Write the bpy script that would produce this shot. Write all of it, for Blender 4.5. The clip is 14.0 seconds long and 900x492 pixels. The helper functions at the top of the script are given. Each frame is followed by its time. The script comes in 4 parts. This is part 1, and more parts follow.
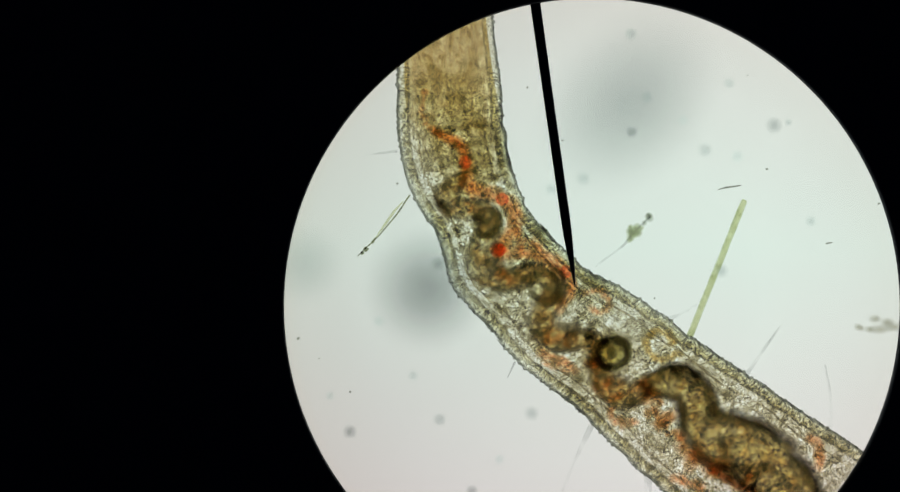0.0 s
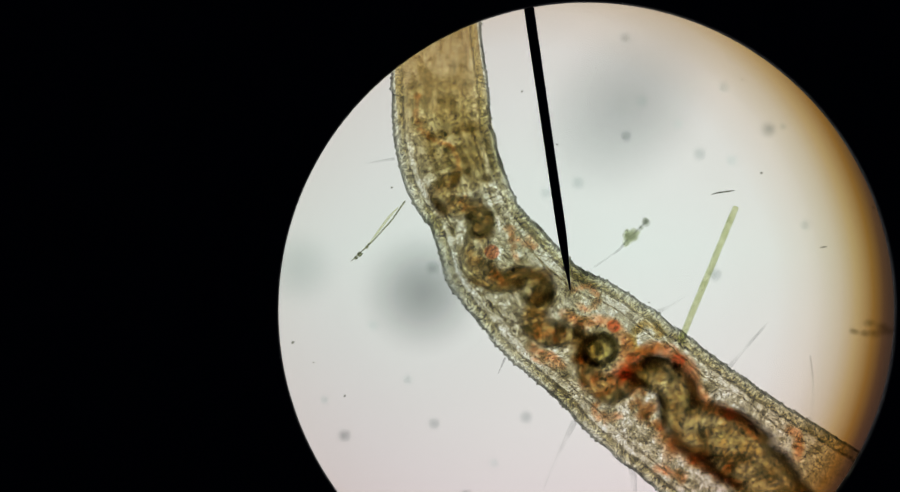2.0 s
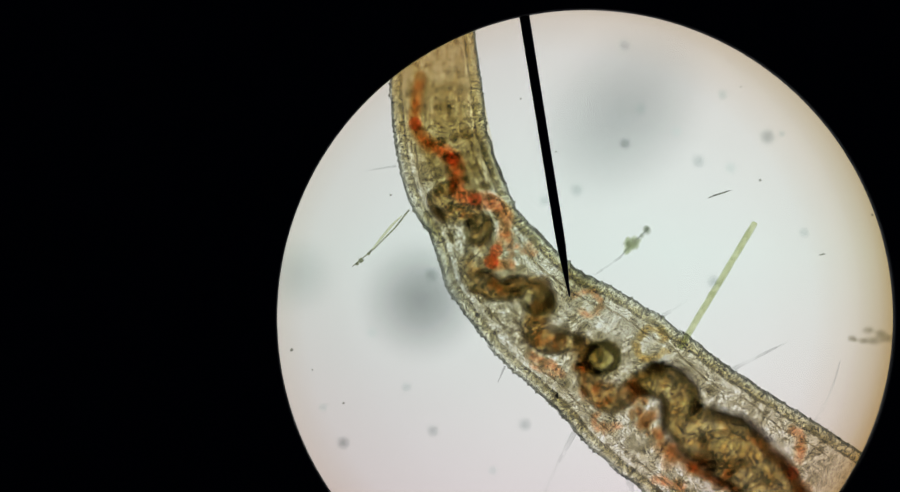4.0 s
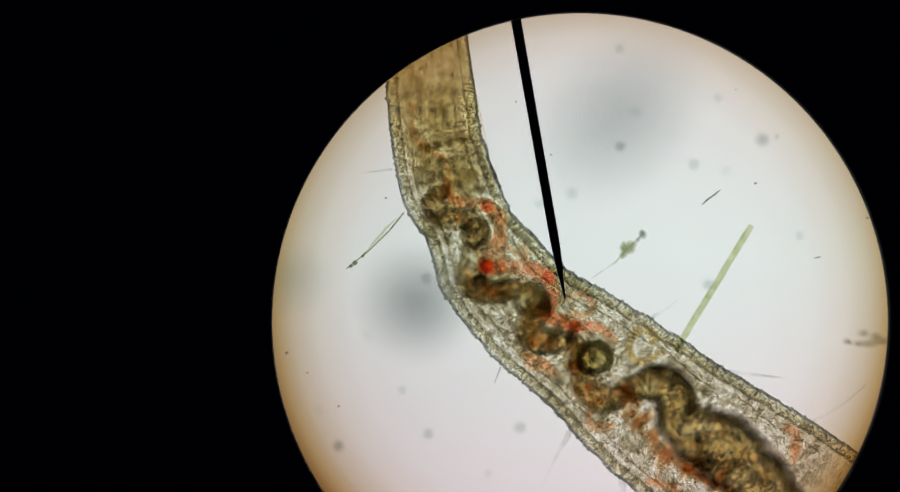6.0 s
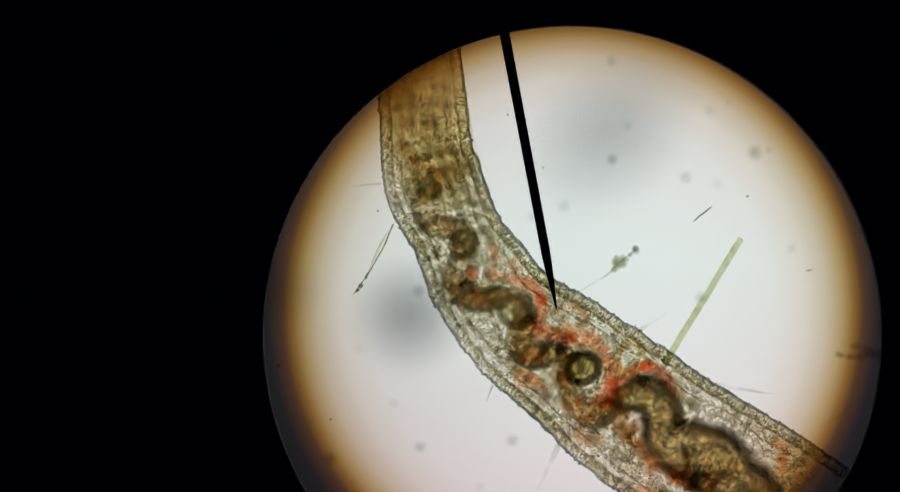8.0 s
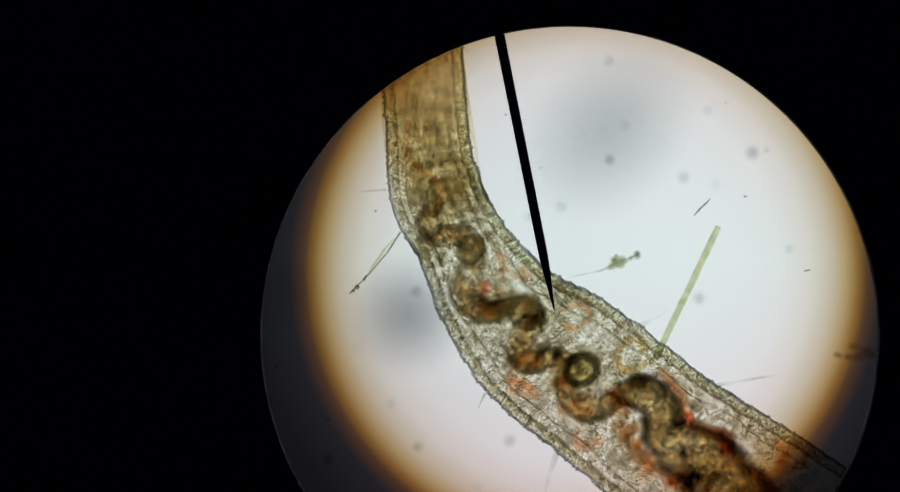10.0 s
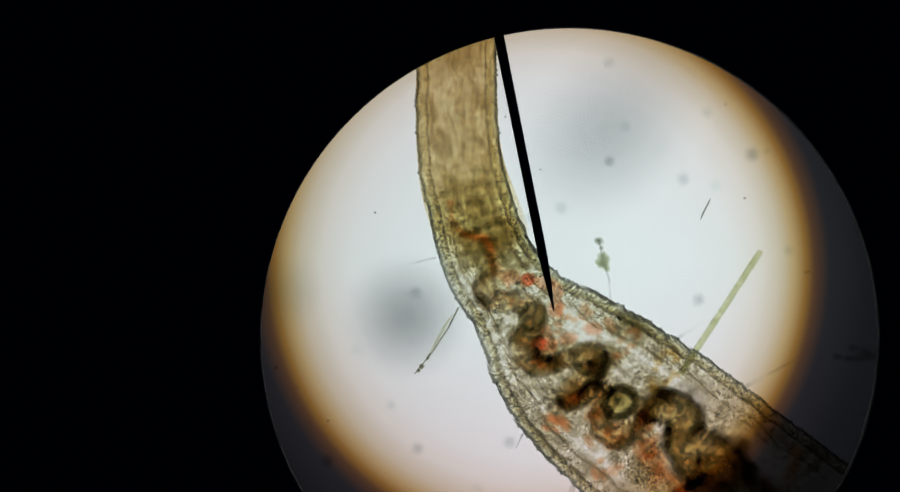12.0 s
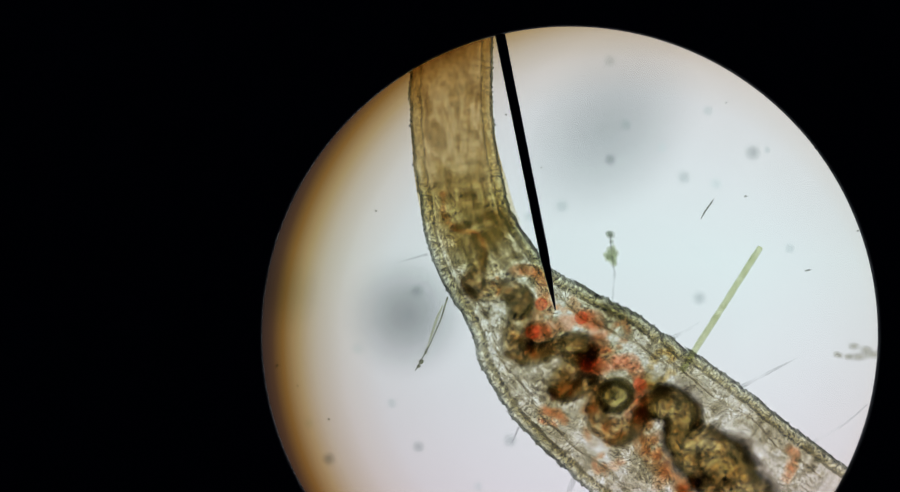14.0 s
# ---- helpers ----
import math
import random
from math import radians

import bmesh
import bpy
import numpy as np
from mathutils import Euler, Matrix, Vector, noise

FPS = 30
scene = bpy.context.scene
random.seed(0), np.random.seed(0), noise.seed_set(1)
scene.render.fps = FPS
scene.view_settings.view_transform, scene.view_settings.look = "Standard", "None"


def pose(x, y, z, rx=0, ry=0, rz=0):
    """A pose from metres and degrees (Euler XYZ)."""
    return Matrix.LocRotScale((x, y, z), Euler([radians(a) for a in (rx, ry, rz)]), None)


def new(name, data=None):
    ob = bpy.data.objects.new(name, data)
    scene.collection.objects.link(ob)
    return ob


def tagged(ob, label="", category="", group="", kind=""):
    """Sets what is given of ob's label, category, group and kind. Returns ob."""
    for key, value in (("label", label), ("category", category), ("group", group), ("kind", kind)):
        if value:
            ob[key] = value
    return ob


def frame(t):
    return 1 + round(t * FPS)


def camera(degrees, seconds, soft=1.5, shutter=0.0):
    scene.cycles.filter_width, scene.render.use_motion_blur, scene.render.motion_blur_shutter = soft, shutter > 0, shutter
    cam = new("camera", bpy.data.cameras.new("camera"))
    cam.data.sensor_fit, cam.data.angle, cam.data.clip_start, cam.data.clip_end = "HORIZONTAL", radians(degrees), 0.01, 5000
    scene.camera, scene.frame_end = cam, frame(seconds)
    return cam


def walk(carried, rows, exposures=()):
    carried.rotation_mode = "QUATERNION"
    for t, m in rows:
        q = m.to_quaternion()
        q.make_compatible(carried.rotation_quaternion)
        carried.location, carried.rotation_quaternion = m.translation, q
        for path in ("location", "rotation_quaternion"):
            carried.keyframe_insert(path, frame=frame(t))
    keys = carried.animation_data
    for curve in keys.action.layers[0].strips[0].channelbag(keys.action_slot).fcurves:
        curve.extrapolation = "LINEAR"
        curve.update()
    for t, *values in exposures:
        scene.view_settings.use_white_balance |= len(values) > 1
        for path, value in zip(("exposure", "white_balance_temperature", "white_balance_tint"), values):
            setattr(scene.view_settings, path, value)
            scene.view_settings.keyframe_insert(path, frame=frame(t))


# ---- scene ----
# The view down a microscope's eyepiece: field stop, pointer, slide, a living worm.
# Plan units: positions in the camera's starting view, x to the right, y downwards; the field stop's radius is 536
# units.
FIELD = 536.0
U = 0.09 / FIELD            # metres in a plan unit: the field appears 18 cm wide at 25 cm
H = 0.25                    # eye height over the slide
CX, CY = 1030.5, 535.0      # centre of the field in the plan
FX, FY = 804.0, 399.0       # the plan's point below the eye at half time

cam = camera(55.52, 14.0, 1.35)


def eye(dx, dy):
    """The phone's place when the picture has drifted by dx, dy plan units."""
    return pose((784 - dx - CX) * U, (CY - 429 + dy) * U, H)


# drift of the phone over the eyepiece
DRIFT = [(0.0, 0, 0), (0.5, 1.5, 1.5), (1.0, -1.5, 6), (1.5, -3.5, 5.5), (2.0, -9.5, 7), (2.5, -7.5, 12), (3.0, -7, 14.5),
         (5.5, -20, 25.5), (6.0, -20, 25), (6.5, -20, 28.5), (7.0, -17, 33.5), (7.5, -27, 43.5), (8.0, -34, 47.5),
         (10.5, -38, 48), (11.0, -37.5, 48.5), (11.5, -37.5, 49), (12.0, -38.5, 50.5), (12.5, -39, 49), (13.0, -37.5, 48.5),
         (13.5, -37, 48), (14.0, -37, 47.5)]
# the phone's white balance warms a little as its picture darkens at the rim
BALANCE = [(0.0, 0.0, 6650, 6), (1.5, 0.0, 6680, 9.5), (2.0, 0.0, 6740, 14.5), (3.0, 0.0, 6640, 11.5), (5.5, 0.0, 6580, 17), (8.0, 0.0, 6580, 16.5), (10.5, 0.0, 6330, 15.5), (13.5, 0.0, 6350, 15), (14.0, 0.0, 6170, 14.5)]
walk(cam, [(t, eye(dx, dy)) for t, dx, dy in DRIFT], BALANCE)

# the room is dark but for the microscope's lamp
world = bpy.data.worlds.new("dark_room")
scene.world = world
world.use_nodes = True
# faint blue ambient added to imitate glare on the black surround
world.node_tree.nodes["Background"].inputs[0].default_value = (0.0025, 0.0045, 0.012, 1)
world.node_tree.nodes["Background"].inputs[1].default_value = 1.0
scene.cycles.transparent_max_bounces = 64


def P(x, y, z=0.0):
    """The place in the world of a plan point at height z, as seen from the eye."""
    k = (H - z) / H
    return Vector(((FX + (x - FX) * k - CX) * U, (CY - FY - (y - FY) * k) * U, z))


def spline(knots, values, at):
    """A natural cubic spline through values (rows) at knots."""
    knots, values, at = np.asarray(knots, float), np.asarray(values, float), np.asarray(at, float)
    n, h = len(knots), np.diff(knots)
    a, b = np.eye(n), np.zeros((n, values.shape[1]))
    for i in range(1, n - 1):
        a[i, i - 1:i + 2] = h[i - 1], 2 * (h[i - 1] + h[i]), h[i]
        b[i] = 6 * ((values[i + 1] - values[i]) / h[i] - (values[i] - values[i - 1]) / h[i - 1])
    m = np.linalg.solve(a, b)
    i = np.clip(np.searchsorted(knots, at) - 1, 0, n - 2)
    l, r, d = (knots[i + 1] - at)[:, None], (at - knots[i])[:, None], h[i][:, None]
    return (m[i] * l ** 3 + m[i + 1] * r ** 3) / (6 * d) + (values[i] / d - m[i] * d / 6) * l + (values[i + 1] / d - m[i + 1] * d / 6) * r


# ---- how the worm lies: stations along its body (x, y, width), from the front end backwards ----
LIE = {}
LIE[0.0] = [(749, -300, 146), (771, -3, 167), (779, 98, 173), (782, 158, 182), (785, 219, 185), (792, 269, 185), (806, 316, 179), (826, 356, 166), (844, 397, 166), (870, 452, 188), (917, 503, 189), (975, 560, 205), (1051, 609, 218), (1127, 673, 230), (1213, 742, 249), (1301, 808, 259), (1565, 989, 281)]
LIE[1.5] = [(749, -300, 149), (766, -4, 158), (774, 96, 165), (777, 158, 174), (782, 220, 176), (791, 270, 177), (808, 315, 173), (827, 352, 160), (845, 391, 162), (871, 445, 187), (916, 498, 190), (971, 553, 202), (1043, 601, 220), (1118, 662, 240), (1204, 728, 254), (1291, 793, 264), (1556, 977, 284)]
LIE[2.0] = [(749, -300, 150), (765, -7, 155), (772, 94, 162), (776, 157, 170), (781, 220, 172), (791, 270, 174), (807, 314, 170), (826, 349, 158), (843, 387, 161), (871, 441, 186), (915, 493, 192), (967, 546, 204), (1038, 593, 222), (1110, 655, 239), (1193, 721, 245), (1278, 785, 252), (1547, 964, 284)]
LIE[3.0] = [(749, -300, 152), (761, -9, 151), (769, 92, 158), (773, 155, 166), (780, 219, 166), (791, 270, 168), (809, 314, 167), (826, 347, 159), (843, 384, 163), (874, 440, 186), (918, 493, 198), (971, 546, 216), (1045, 596, 239), (1117, 658, 261), (1197, 722, 262), (1282, 784, 266), (1548, 960, 286)]
LIE[5.5] = [(741, -300, 151), (758, -11, 141), (767, 91, 148), (772, 155, 156), (782, 220, 158), (793, 272, 164), (809, 316, 167), (827, 348, 156), (843, 383, 159), (870, 435, 186), (913, 488, 194), (968, 540, 205), (1039, 589, 221), (1113, 650, 247), (1193, 716, 265), (1279, 776, 278), (1542, 955, 291)]
LIE[8.0] = [(746, -300, 158), (759, -12, 141), (768, 90, 149), (772, 154, 155), (779, 221, 162), (790, 273, 173), (808, 317, 168), (825, 351, 160), (841, 383, 166), (867, 430, 184), (909, 490, 195), (968, 543, 216), (1033, 590, 228), (1105, 649, 247), (1188, 711, 252), (1274, 771, 264), (1537, 951, 277)]
LIE[10.3] = [(751, -275, 142), (772, -5, 140), (780, 98, 141), (784, 166, 141), (791, 237, 148), (801, 294, 159), (820, 337, 158), (838, 365, 157), (856, 398, 168), (890, 456, 193), (928, 507, 223), (973, 550, 254), (1036, 598, 269), (1111, 655, 269), (1194, 721, 273), (1279, 782, 282), (1541, 957, 291)]
LIE[10.5] = [(761, -256, 141), (780, 18, 137), (789, 123, 139), (796, 191, 140), (806, 264, 148), (819, 321, 160), (840, 364, 160), (859, 392, 159), (878, 423, 171), (911, 476, 202), (948, 521, 233), (989, 562, 262), (1048, 609, 280), (1120, 662, 284), (1200, 724, 289), (1281, 783, 294), (1541, 958, 299)]
LIE[10.6] = [(767, -250, 140), (783, 27, 138), (793, 132, 139), (801, 200, 141), (812, 273, 149), (826, 330, 159), (847, 374, 159), (866, 402, 157), (885, 432, 169), (919, 482, 204), (955, 526, 236), (994, 567, 263), (1052, 612, 283), (1123, 665, 289), (1202, 725, 293), (1282, 783, 296), (1541, 958, 300)]
LIE[11.0] = [(850, -160, 122), (843, 128, 144), (851, 228, 147), (864, 289, 151), (881, 350, 153), (899, 398, 155), (919, 437, 159), (939, 464, 160), (960, 492, 178), (995, 536, 230), (1030, 573, 272), (1065, 607, 302), (1105, 643, 320), (1158, 689, 339), (1227, 745, 349), (1301, 804, 348), (1546, 973, 334)]
LIE[12.5] = [(843, -170, 134), (831, 142, 140), (838, 239, 144), (850, 294, 146), (865, 345, 153), (878, 387, 160), (899, 428, 166), (924, 461, 169), (950, 495, 190), (983, 535, 232), (1016, 571, 260), (1048, 602, 279), (1088, 636, 294), (1148, 682, 306), (1223, 737, 312), (1296, 797, 317), (1541, 967, 316)]
LIE[14.0] = [(839, -180, 149), (823, 128, 144), (831, 226, 146), (841, 283, 149), (852, 338, 155), (868, 381, 163), (889, 417, 169), (908, 446, 170), (929, 476, 179), (963, 521, 222), (998, 560, 252), (1036, 594, 276), (1084, 632, 289), (1146, 681, 299), (1221, 735, 306), (1293, 796, 311), (1536, 968, 310)]
_t = sorted(LIE)
_s = np.array([LIE[t] for t in _t], float)
STATION = np.concatenate([[0], np.cumsum(np.hypot(*np.diff(_s[0, :, :2], axis=0).T))])
LENGTH = STATION[-1]
BODY_TIMES = [0, 0.5, 1, 1.5, 2, 2.5, 3, 4.2, 5.5, 6.2, 7, 8, 9.2, 10.3, 10.4, 10.5, 10.6, 10.8, 11, 11.5, 12, 12.5, 13.2, 14]
FINE = np.arange(0, LENGTH, 2.0)


def lie(t):
    """Centre line, tangent and width of the body at t, along FINE."""
    i = min(max(int(np.searchsorted(_t, t)) - 1, 0), len(_t) - 2)
    k = (t - _t[i]) / (_t[i + 1] - _t[i])
    k = k * k * (3 - 2 * k)
    c = spline(STATION, _s[i] * (1 - k) + _s[i + 1] * k, FINE)
    d = np.gradient(c[:, :2], axis=0)
    return np.column_stack([c[:, :2], d / np.hypot(*d.T)[:, None], c[:, 2]])


_cache = {}


def on_body(u, v, t):
    """Plan x, y and heading (degrees, counter-clockwise) at t of what lay u along and v across the body at rest."""
    for q in (0.0, t):
        if q not in _cache:
            _cache[q] = lie(q)
    i, f = int(min(max(u / 2.0, 0), len(FINE) - 2)), 0
    f = min(max(u / 2.0 - i, -60), 60)
    a, r = _cache[t], _cache[0.0]
    x, y, tx, ty, w = a[i] * (1 - f) + a[i + 1] * f if 0 <= f <= 1 else a[i] + 0
    if not 0 <= f <= 1:
        x, y = x + tx * f * 2, y + ty * f * 2
    # the skin keeps its thickness, what lies within it spreads with the width
    core = r[i, 4] / 2 - 22
    v = v * (w / 2 - 22) / core if abs(v) <= core else math.copysign(w / 2 - 22 + abs(v) - core, v)
    return x + v * ty, y - v * tx, math.degrees(math.atan2(-ty, tx))


AT_REST = lie(0.0)


def rest_width(u):
    """Width of the body at rest."""
    return AT_REST[int(min(max(u / 2, 0), len(FINE) - 1)), 4]


def to_body(x, y):
    """u, v of a plan point at rest."""
    a = AT_REST
    i = int(np.argmin((a[:, 0] - x) ** 2 + (a[:, 1] - y) ** 2))
    dx, dy = x - a[i, 0], y - a[i, 1]
    return FINE[i] + dx * a[i, 2] + dy * a[i, 3], dx * a[i, 3] - dy * a[i, 2]


def curve_through(points, step):
    """Evenly spaced rows along a smooth curve through rows of numbers whose first two are x, y."""
    p = np.array(points, float)
    s = np.concatenate([[0], np.cumsum(np.hypot(*np.diff(p[:, :2], axis=0).T))])
    return spline(s, p, np.linspace(0, s[-1], max(2, int(s[-1] / step) + 1)))


MOVES = []                  # (thing, rows), keyed at the end of the file


# landmarks of the gut in the plan: fore loop, bulb, corner, loop, bulb, bend, round loop, bend, dome, notch, shoulder, flank, lobe, gland tip, five of the vessel
MARK = {}
MARK[0.0] = [(763, 330), (845, 390), (866, 437), (817, 455), (946, 500), (955, 572), (1064, 619), (1075, 690), (1187, 634), (1253, 738), (1140, 663), (1206, 782), (1382, 770), (808, 305), (990, 490), (1109, 605), (1036, 564), (930, 443), (965, 462)]
MARK[3.0] = [(764, 316), (840, 380), (869, 434), (815, 450), (942, 498), (952, 556), (1059, 610), (1071, 682), (1163, 614), (1232, 712), (1131, 636), (1175, 756), (1345, 742), (807, 294), (983, 482), (1105, 596), (1032, 556), (923, 444), (957, 458)]
MARK[5.5] = [(762, 324), (845, 384), (865, 442), (821, 464), (945, 500), (950, 554), (1054, 602), (1062, 672), (1179, 608), (1238, 704), (1128, 644), (1176, 756), (1349, 738), (797, 304), (978, 482), (1103, 594), (1023, 544), (907, 442), (946, 458)]
MARK[8.0] = [(756, 296), (837, 378), (857, 428), (809, 452), (930, 494), (952, 558), (1047, 596), (1061, 678), (1164, 602), (1227, 710), (1120, 640), (1164, 740), (1334, 734), (797, 278), (972, 482), (1096, 592), (1019, 540), (910, 434), (944, 456)]
MARK[10.5] = [(793, 372), (884, 417), (917, 486), (850, 482), (981, 507), (967, 577), (1062, 609), (1068, 678), (1175, 605), (1238, 709), (1140, 634), (1162, 747), (1319, 725), (826, 340), (1023, 500), (1110, 595), (1033, 560), (946, 480), (988, 485)]
MARK[11.0] = [(882, 430), (972, 496), (986, 540), (942, 536), (1074, 578), (1042, 634), (1128, 658), (1130, 708), (1228, 636), (1278, 708), (1186, 678), (1196, 758), (1332, 734), (914, 402), (1116, 564), (1178, 642), (1110, 600), (1032, 542), (1080, 544)]
MARK[12.5] = [(869, 448), (961, 509), (974, 551), (926, 546), (1061, 571), (1040, 633), (1112, 650), (1116, 714), (1204, 623), (1264, 724), (1166, 645), (1176, 739), (1324, 736), (887, 396), (1101, 559), (1157, 635), (1089, 593), (1014, 546), (1067, 539)]
MARK[14.0] = [(849, 440), (940, 484), (965, 532), (913, 542), (1040, 558), (1023, 616), (1107, 644), (1117, 710), (1205, 622), (1259, 710), (1167, 652), (1193, 754), (1344, 734), (880, 392), (1082, 550), (1152, 632), (1083, 590), (1007, 524), (1049, 528)]
SPREAD = 52.0               # reach of a landmark in plan units
_mt = sorted(MARK)
_hold = [on_body(u, v * rest_width(u), 0.0)[:2] for u in range(400, 1440, 32) for v in (-0.49, -0.38, 0.38, 0.49)]
_known = np.array(MARK[0.0] + _hold, float)
_known_uv = [to_body(x, y) for x, y in _known]


def nearness(x, y):
    d = np.hypot(_known[:, 0] - x, _known[:, 1] - y) * 1.732 / SPREAD
    return (1 + d) * np.exp(-d)


_pull = np.linalg.inv(np.array([nearness(x, y) for x, y in _known]) + np.diag([0.04] * len(MARK[0.0]) + [0.001] * len(_hold)))
WEIGHT = []
for _q in _mt:
    _gap = np.zeros((len(_known), 2))
    for _i, (_x, _y) in enumerate(MARK[_q]):
        _gap[_i] = np.array((_x, _y)) - on_body(*_known_uv[_i], _q)[:2]
    WEIGHT.append(_pull @ _gap)


def shifted(near, t):
    """Shift at t of what lies near the landmarks by the weights near: the gut slides about inside the body."""
    i = min(max(int(np.searchsorted(_mt, t)) - 1, 0), len(_mt) - 2)
    k = min(max((t - _mt[i]) / (_mt[i + 1] - _mt[i]), 0), 1)
    k = k * k * (3 - 2 * k)
    return near @ (WEIGHT[i] * (1 - k) + WEIGHT[i + 1] * k)


def ride(ob, u, v, z, turn=0.0, swing=(), follow=1.0):
    """Let a part ride on the body at u, v; follow: how far it is dragged along by the winding gut."""
    rows = []
    n0, na, nb = [nearness(*on_body(q, v, 0.0)[:2]) for q in (u, u - 6, u + 6)]
    z += 0.00004 * (len(MOVES) % 7)     # no two pieces in one plane
    for t in BODY_TIMES:
        x, y = np.array(on_body(u, v, t)[:2]) + follow * shifted(n0, t)
        d = np.array(on_body(u + 6, v, t)[:2]) - np.array(on_body(u - 6, v, t)[:2]) + follow * (shifted(nb, t) - shifted(na, t))
        a = math.degrees(math.atan2(-d[1], d[0]))
        sway = float(np.interp(t, [q[0] for q in swing], [q[1] for q in swing])) if swing else 0.0
        rows.append((t, Matrix.Translation(P(x, y, z)) @ pose(0, 0, 0, 0, 0, a + turn + sway)))
    ob.matrix_basis = rows[0][1] @ Matrix.Diagonal((*ob.scale, 1))
    MOVES.append((ob, rows))


# ---- materials: in bright-field light all that lies on the slide is seen by what it absorbs ----


def nodes_of(name):
    m = bpy.data.materials.new(name)
    m.use_nodes = True
    t = m.node_tree
    t.nodes.clear()
    out = t.nodes.new("ShaderNodeOutputMaterial")
    return m, t, out


def ramp_node(t, fac, stops, mode="LINEAR"):
    r = t.nodes.new("ShaderNodeValToRGB")
    r.color_ramp.interpolation = mode
    el = r.color_ramp.elements
    el.remove(el[1])
    el[0].position, el[0].color = stops[0][0], (*stops[0][1], 1)
    for p, c in stops[1:]:
        el.new(p).color = (*c, 1)
    t.links.new(fac, r.inputs[0])
    return r.outputs[0]


def coords(t, kind, spread=0.0):
    """Texture coordinates; spread shifts them from piece to piece."""
    c = t.nodes.new("ShaderNodeTexCoord").outputs[kind]
    if spread:
        info = t.nodes.new("ShaderNodeObjectInfo")
        mul = t.nodes.new("ShaderNodeMath")
        mul.operation, mul.inputs[1].default_value = "MULTIPLY", spread
        t.links.new(info.outputs["Random"], mul.inputs[0])
        add = t.nodes.new("ShaderNodeVectorMath")
        t.links.new(c, add.inputs[0])
        t.links.new(mul.outputs[0], add.inputs[1])
        c = add.outputs[0]
    return c


def noise_node(t, c, scale, detail=3.0, rough=0.6, warp=0.0):
    n = t.nodes.new("ShaderNodeTexNoise")
    n.inputs["Scale"].default_value, n.inputs["Detail"].default_value = scale, detail
    n.inputs["Roughness"].default_value, n.inputs["Distortion"].default_value = rough, warp
    t.links.new(c, n.inputs["Vector"])
    return n.outputs[0]


def times(t, a, b):
    m = t.nodes.new("ShaderNodeMix")
    m.data_type, m.blend_type = "RGBA", "MULTIPLY"
    m.inputs[0].default_value = 1.0
    t.links.new(a, m.inputs[6])
    t.links.new(b, m.inputs[7])
    return m.outputs[2]


def stretch(t, c, v):
    m = t.nodes.new("ShaderNodeVectorMath")
    m.operation, m.inputs[1].default_value = "MULTIPLY", v
    t.links.new(c, m.inputs[0])
    return m.outputs[0]


def axis_of(t, c, which, absolute=True):
    s = t.nodes.new("ShaderNodeSeparateXYZ")
    t.links.new(c, s.inputs[0])
    if not absolute:
        return s.outputs[which]
    a = t.nodes.new("ShaderNodeMath")
    a.operation = "ABSOLUTE"
    t.links.new(s.outputs[which], a.inputs[0])
    return a.outputs[0]


def length_of(t, c):
    v = t.nodes.new("ShaderNodeVectorMath")
    v.operation = "LENGTH"
    t.links.new(c, v.inputs[0])
    return v.outputs["Value"]


def clear(t, out, colour):
    b = t.nodes.new("ShaderNodeBsdfTransparent")
    t.links.new(colour, b.inputs[0])
    t.links.new(b.outputs[0], out.inputs[0])


def grey(v):
    return (v, v, v)


def flat_of(t):
    """Object coordinates without their height."""
    return stretch(t, coords(t, "Object"), (1, 1, 0))


def thinning(t, colour, along=True, across=False, soft=False, layer="", gain=1.0):
    """Tissue thins out towards the ends of a piece, so that neighbours join without a seam."""
    c = coords(t, "Object")
    if layer:
        own = t.nodes.new("ShaderNodeUVMap")
        own.uv_map = layer
        c = own.outputs[0]
    w = None
    for which, use in ((0, along), (1, across)):
        if not use:
            continue
        k = t.nodes.new("ShaderNodeMath")
        k.operation, k.use_clamp = "SUBTRACT", True
        k.inputs[0].default_value = 1.0
        t.links.new(axis_of(t, c, which), k.inputs[1])
        k = k.outputs[0]
        if soft and which == 1:
            e = t.nodes.new("ShaderNodeMapRange")
            e.interpolation_type = "SMOOTHSTEP"
            e.inputs[2].default_value = 0.7
            t.links.new(k, e.inputs[0])
            k = e.outputs[0]
        if w is None:
            w = k
        else:
            m = t.nodes.new("ShaderNodeMath")
            m.operation = "MULTIPLY"
            t.links.new(w, m.inputs[0])
            t.links.new(k, m.inputs[1])
            w = m.outputs[0]
    if gain != 1.0:
        m = t.nodes.new("ShaderNodeMath")
        m.operation, m.inputs[1].default_value = "MULTIPLY", gain
        t.links.new(w, m.inputs[0])
        w = m.outputs[0]
    g = t.nodes.new("ShaderNodeGamma")
    t.links.new(colour, g.inputs[0])
    t.links.new(w, g.inputs[1])
    return g.outputs[0]


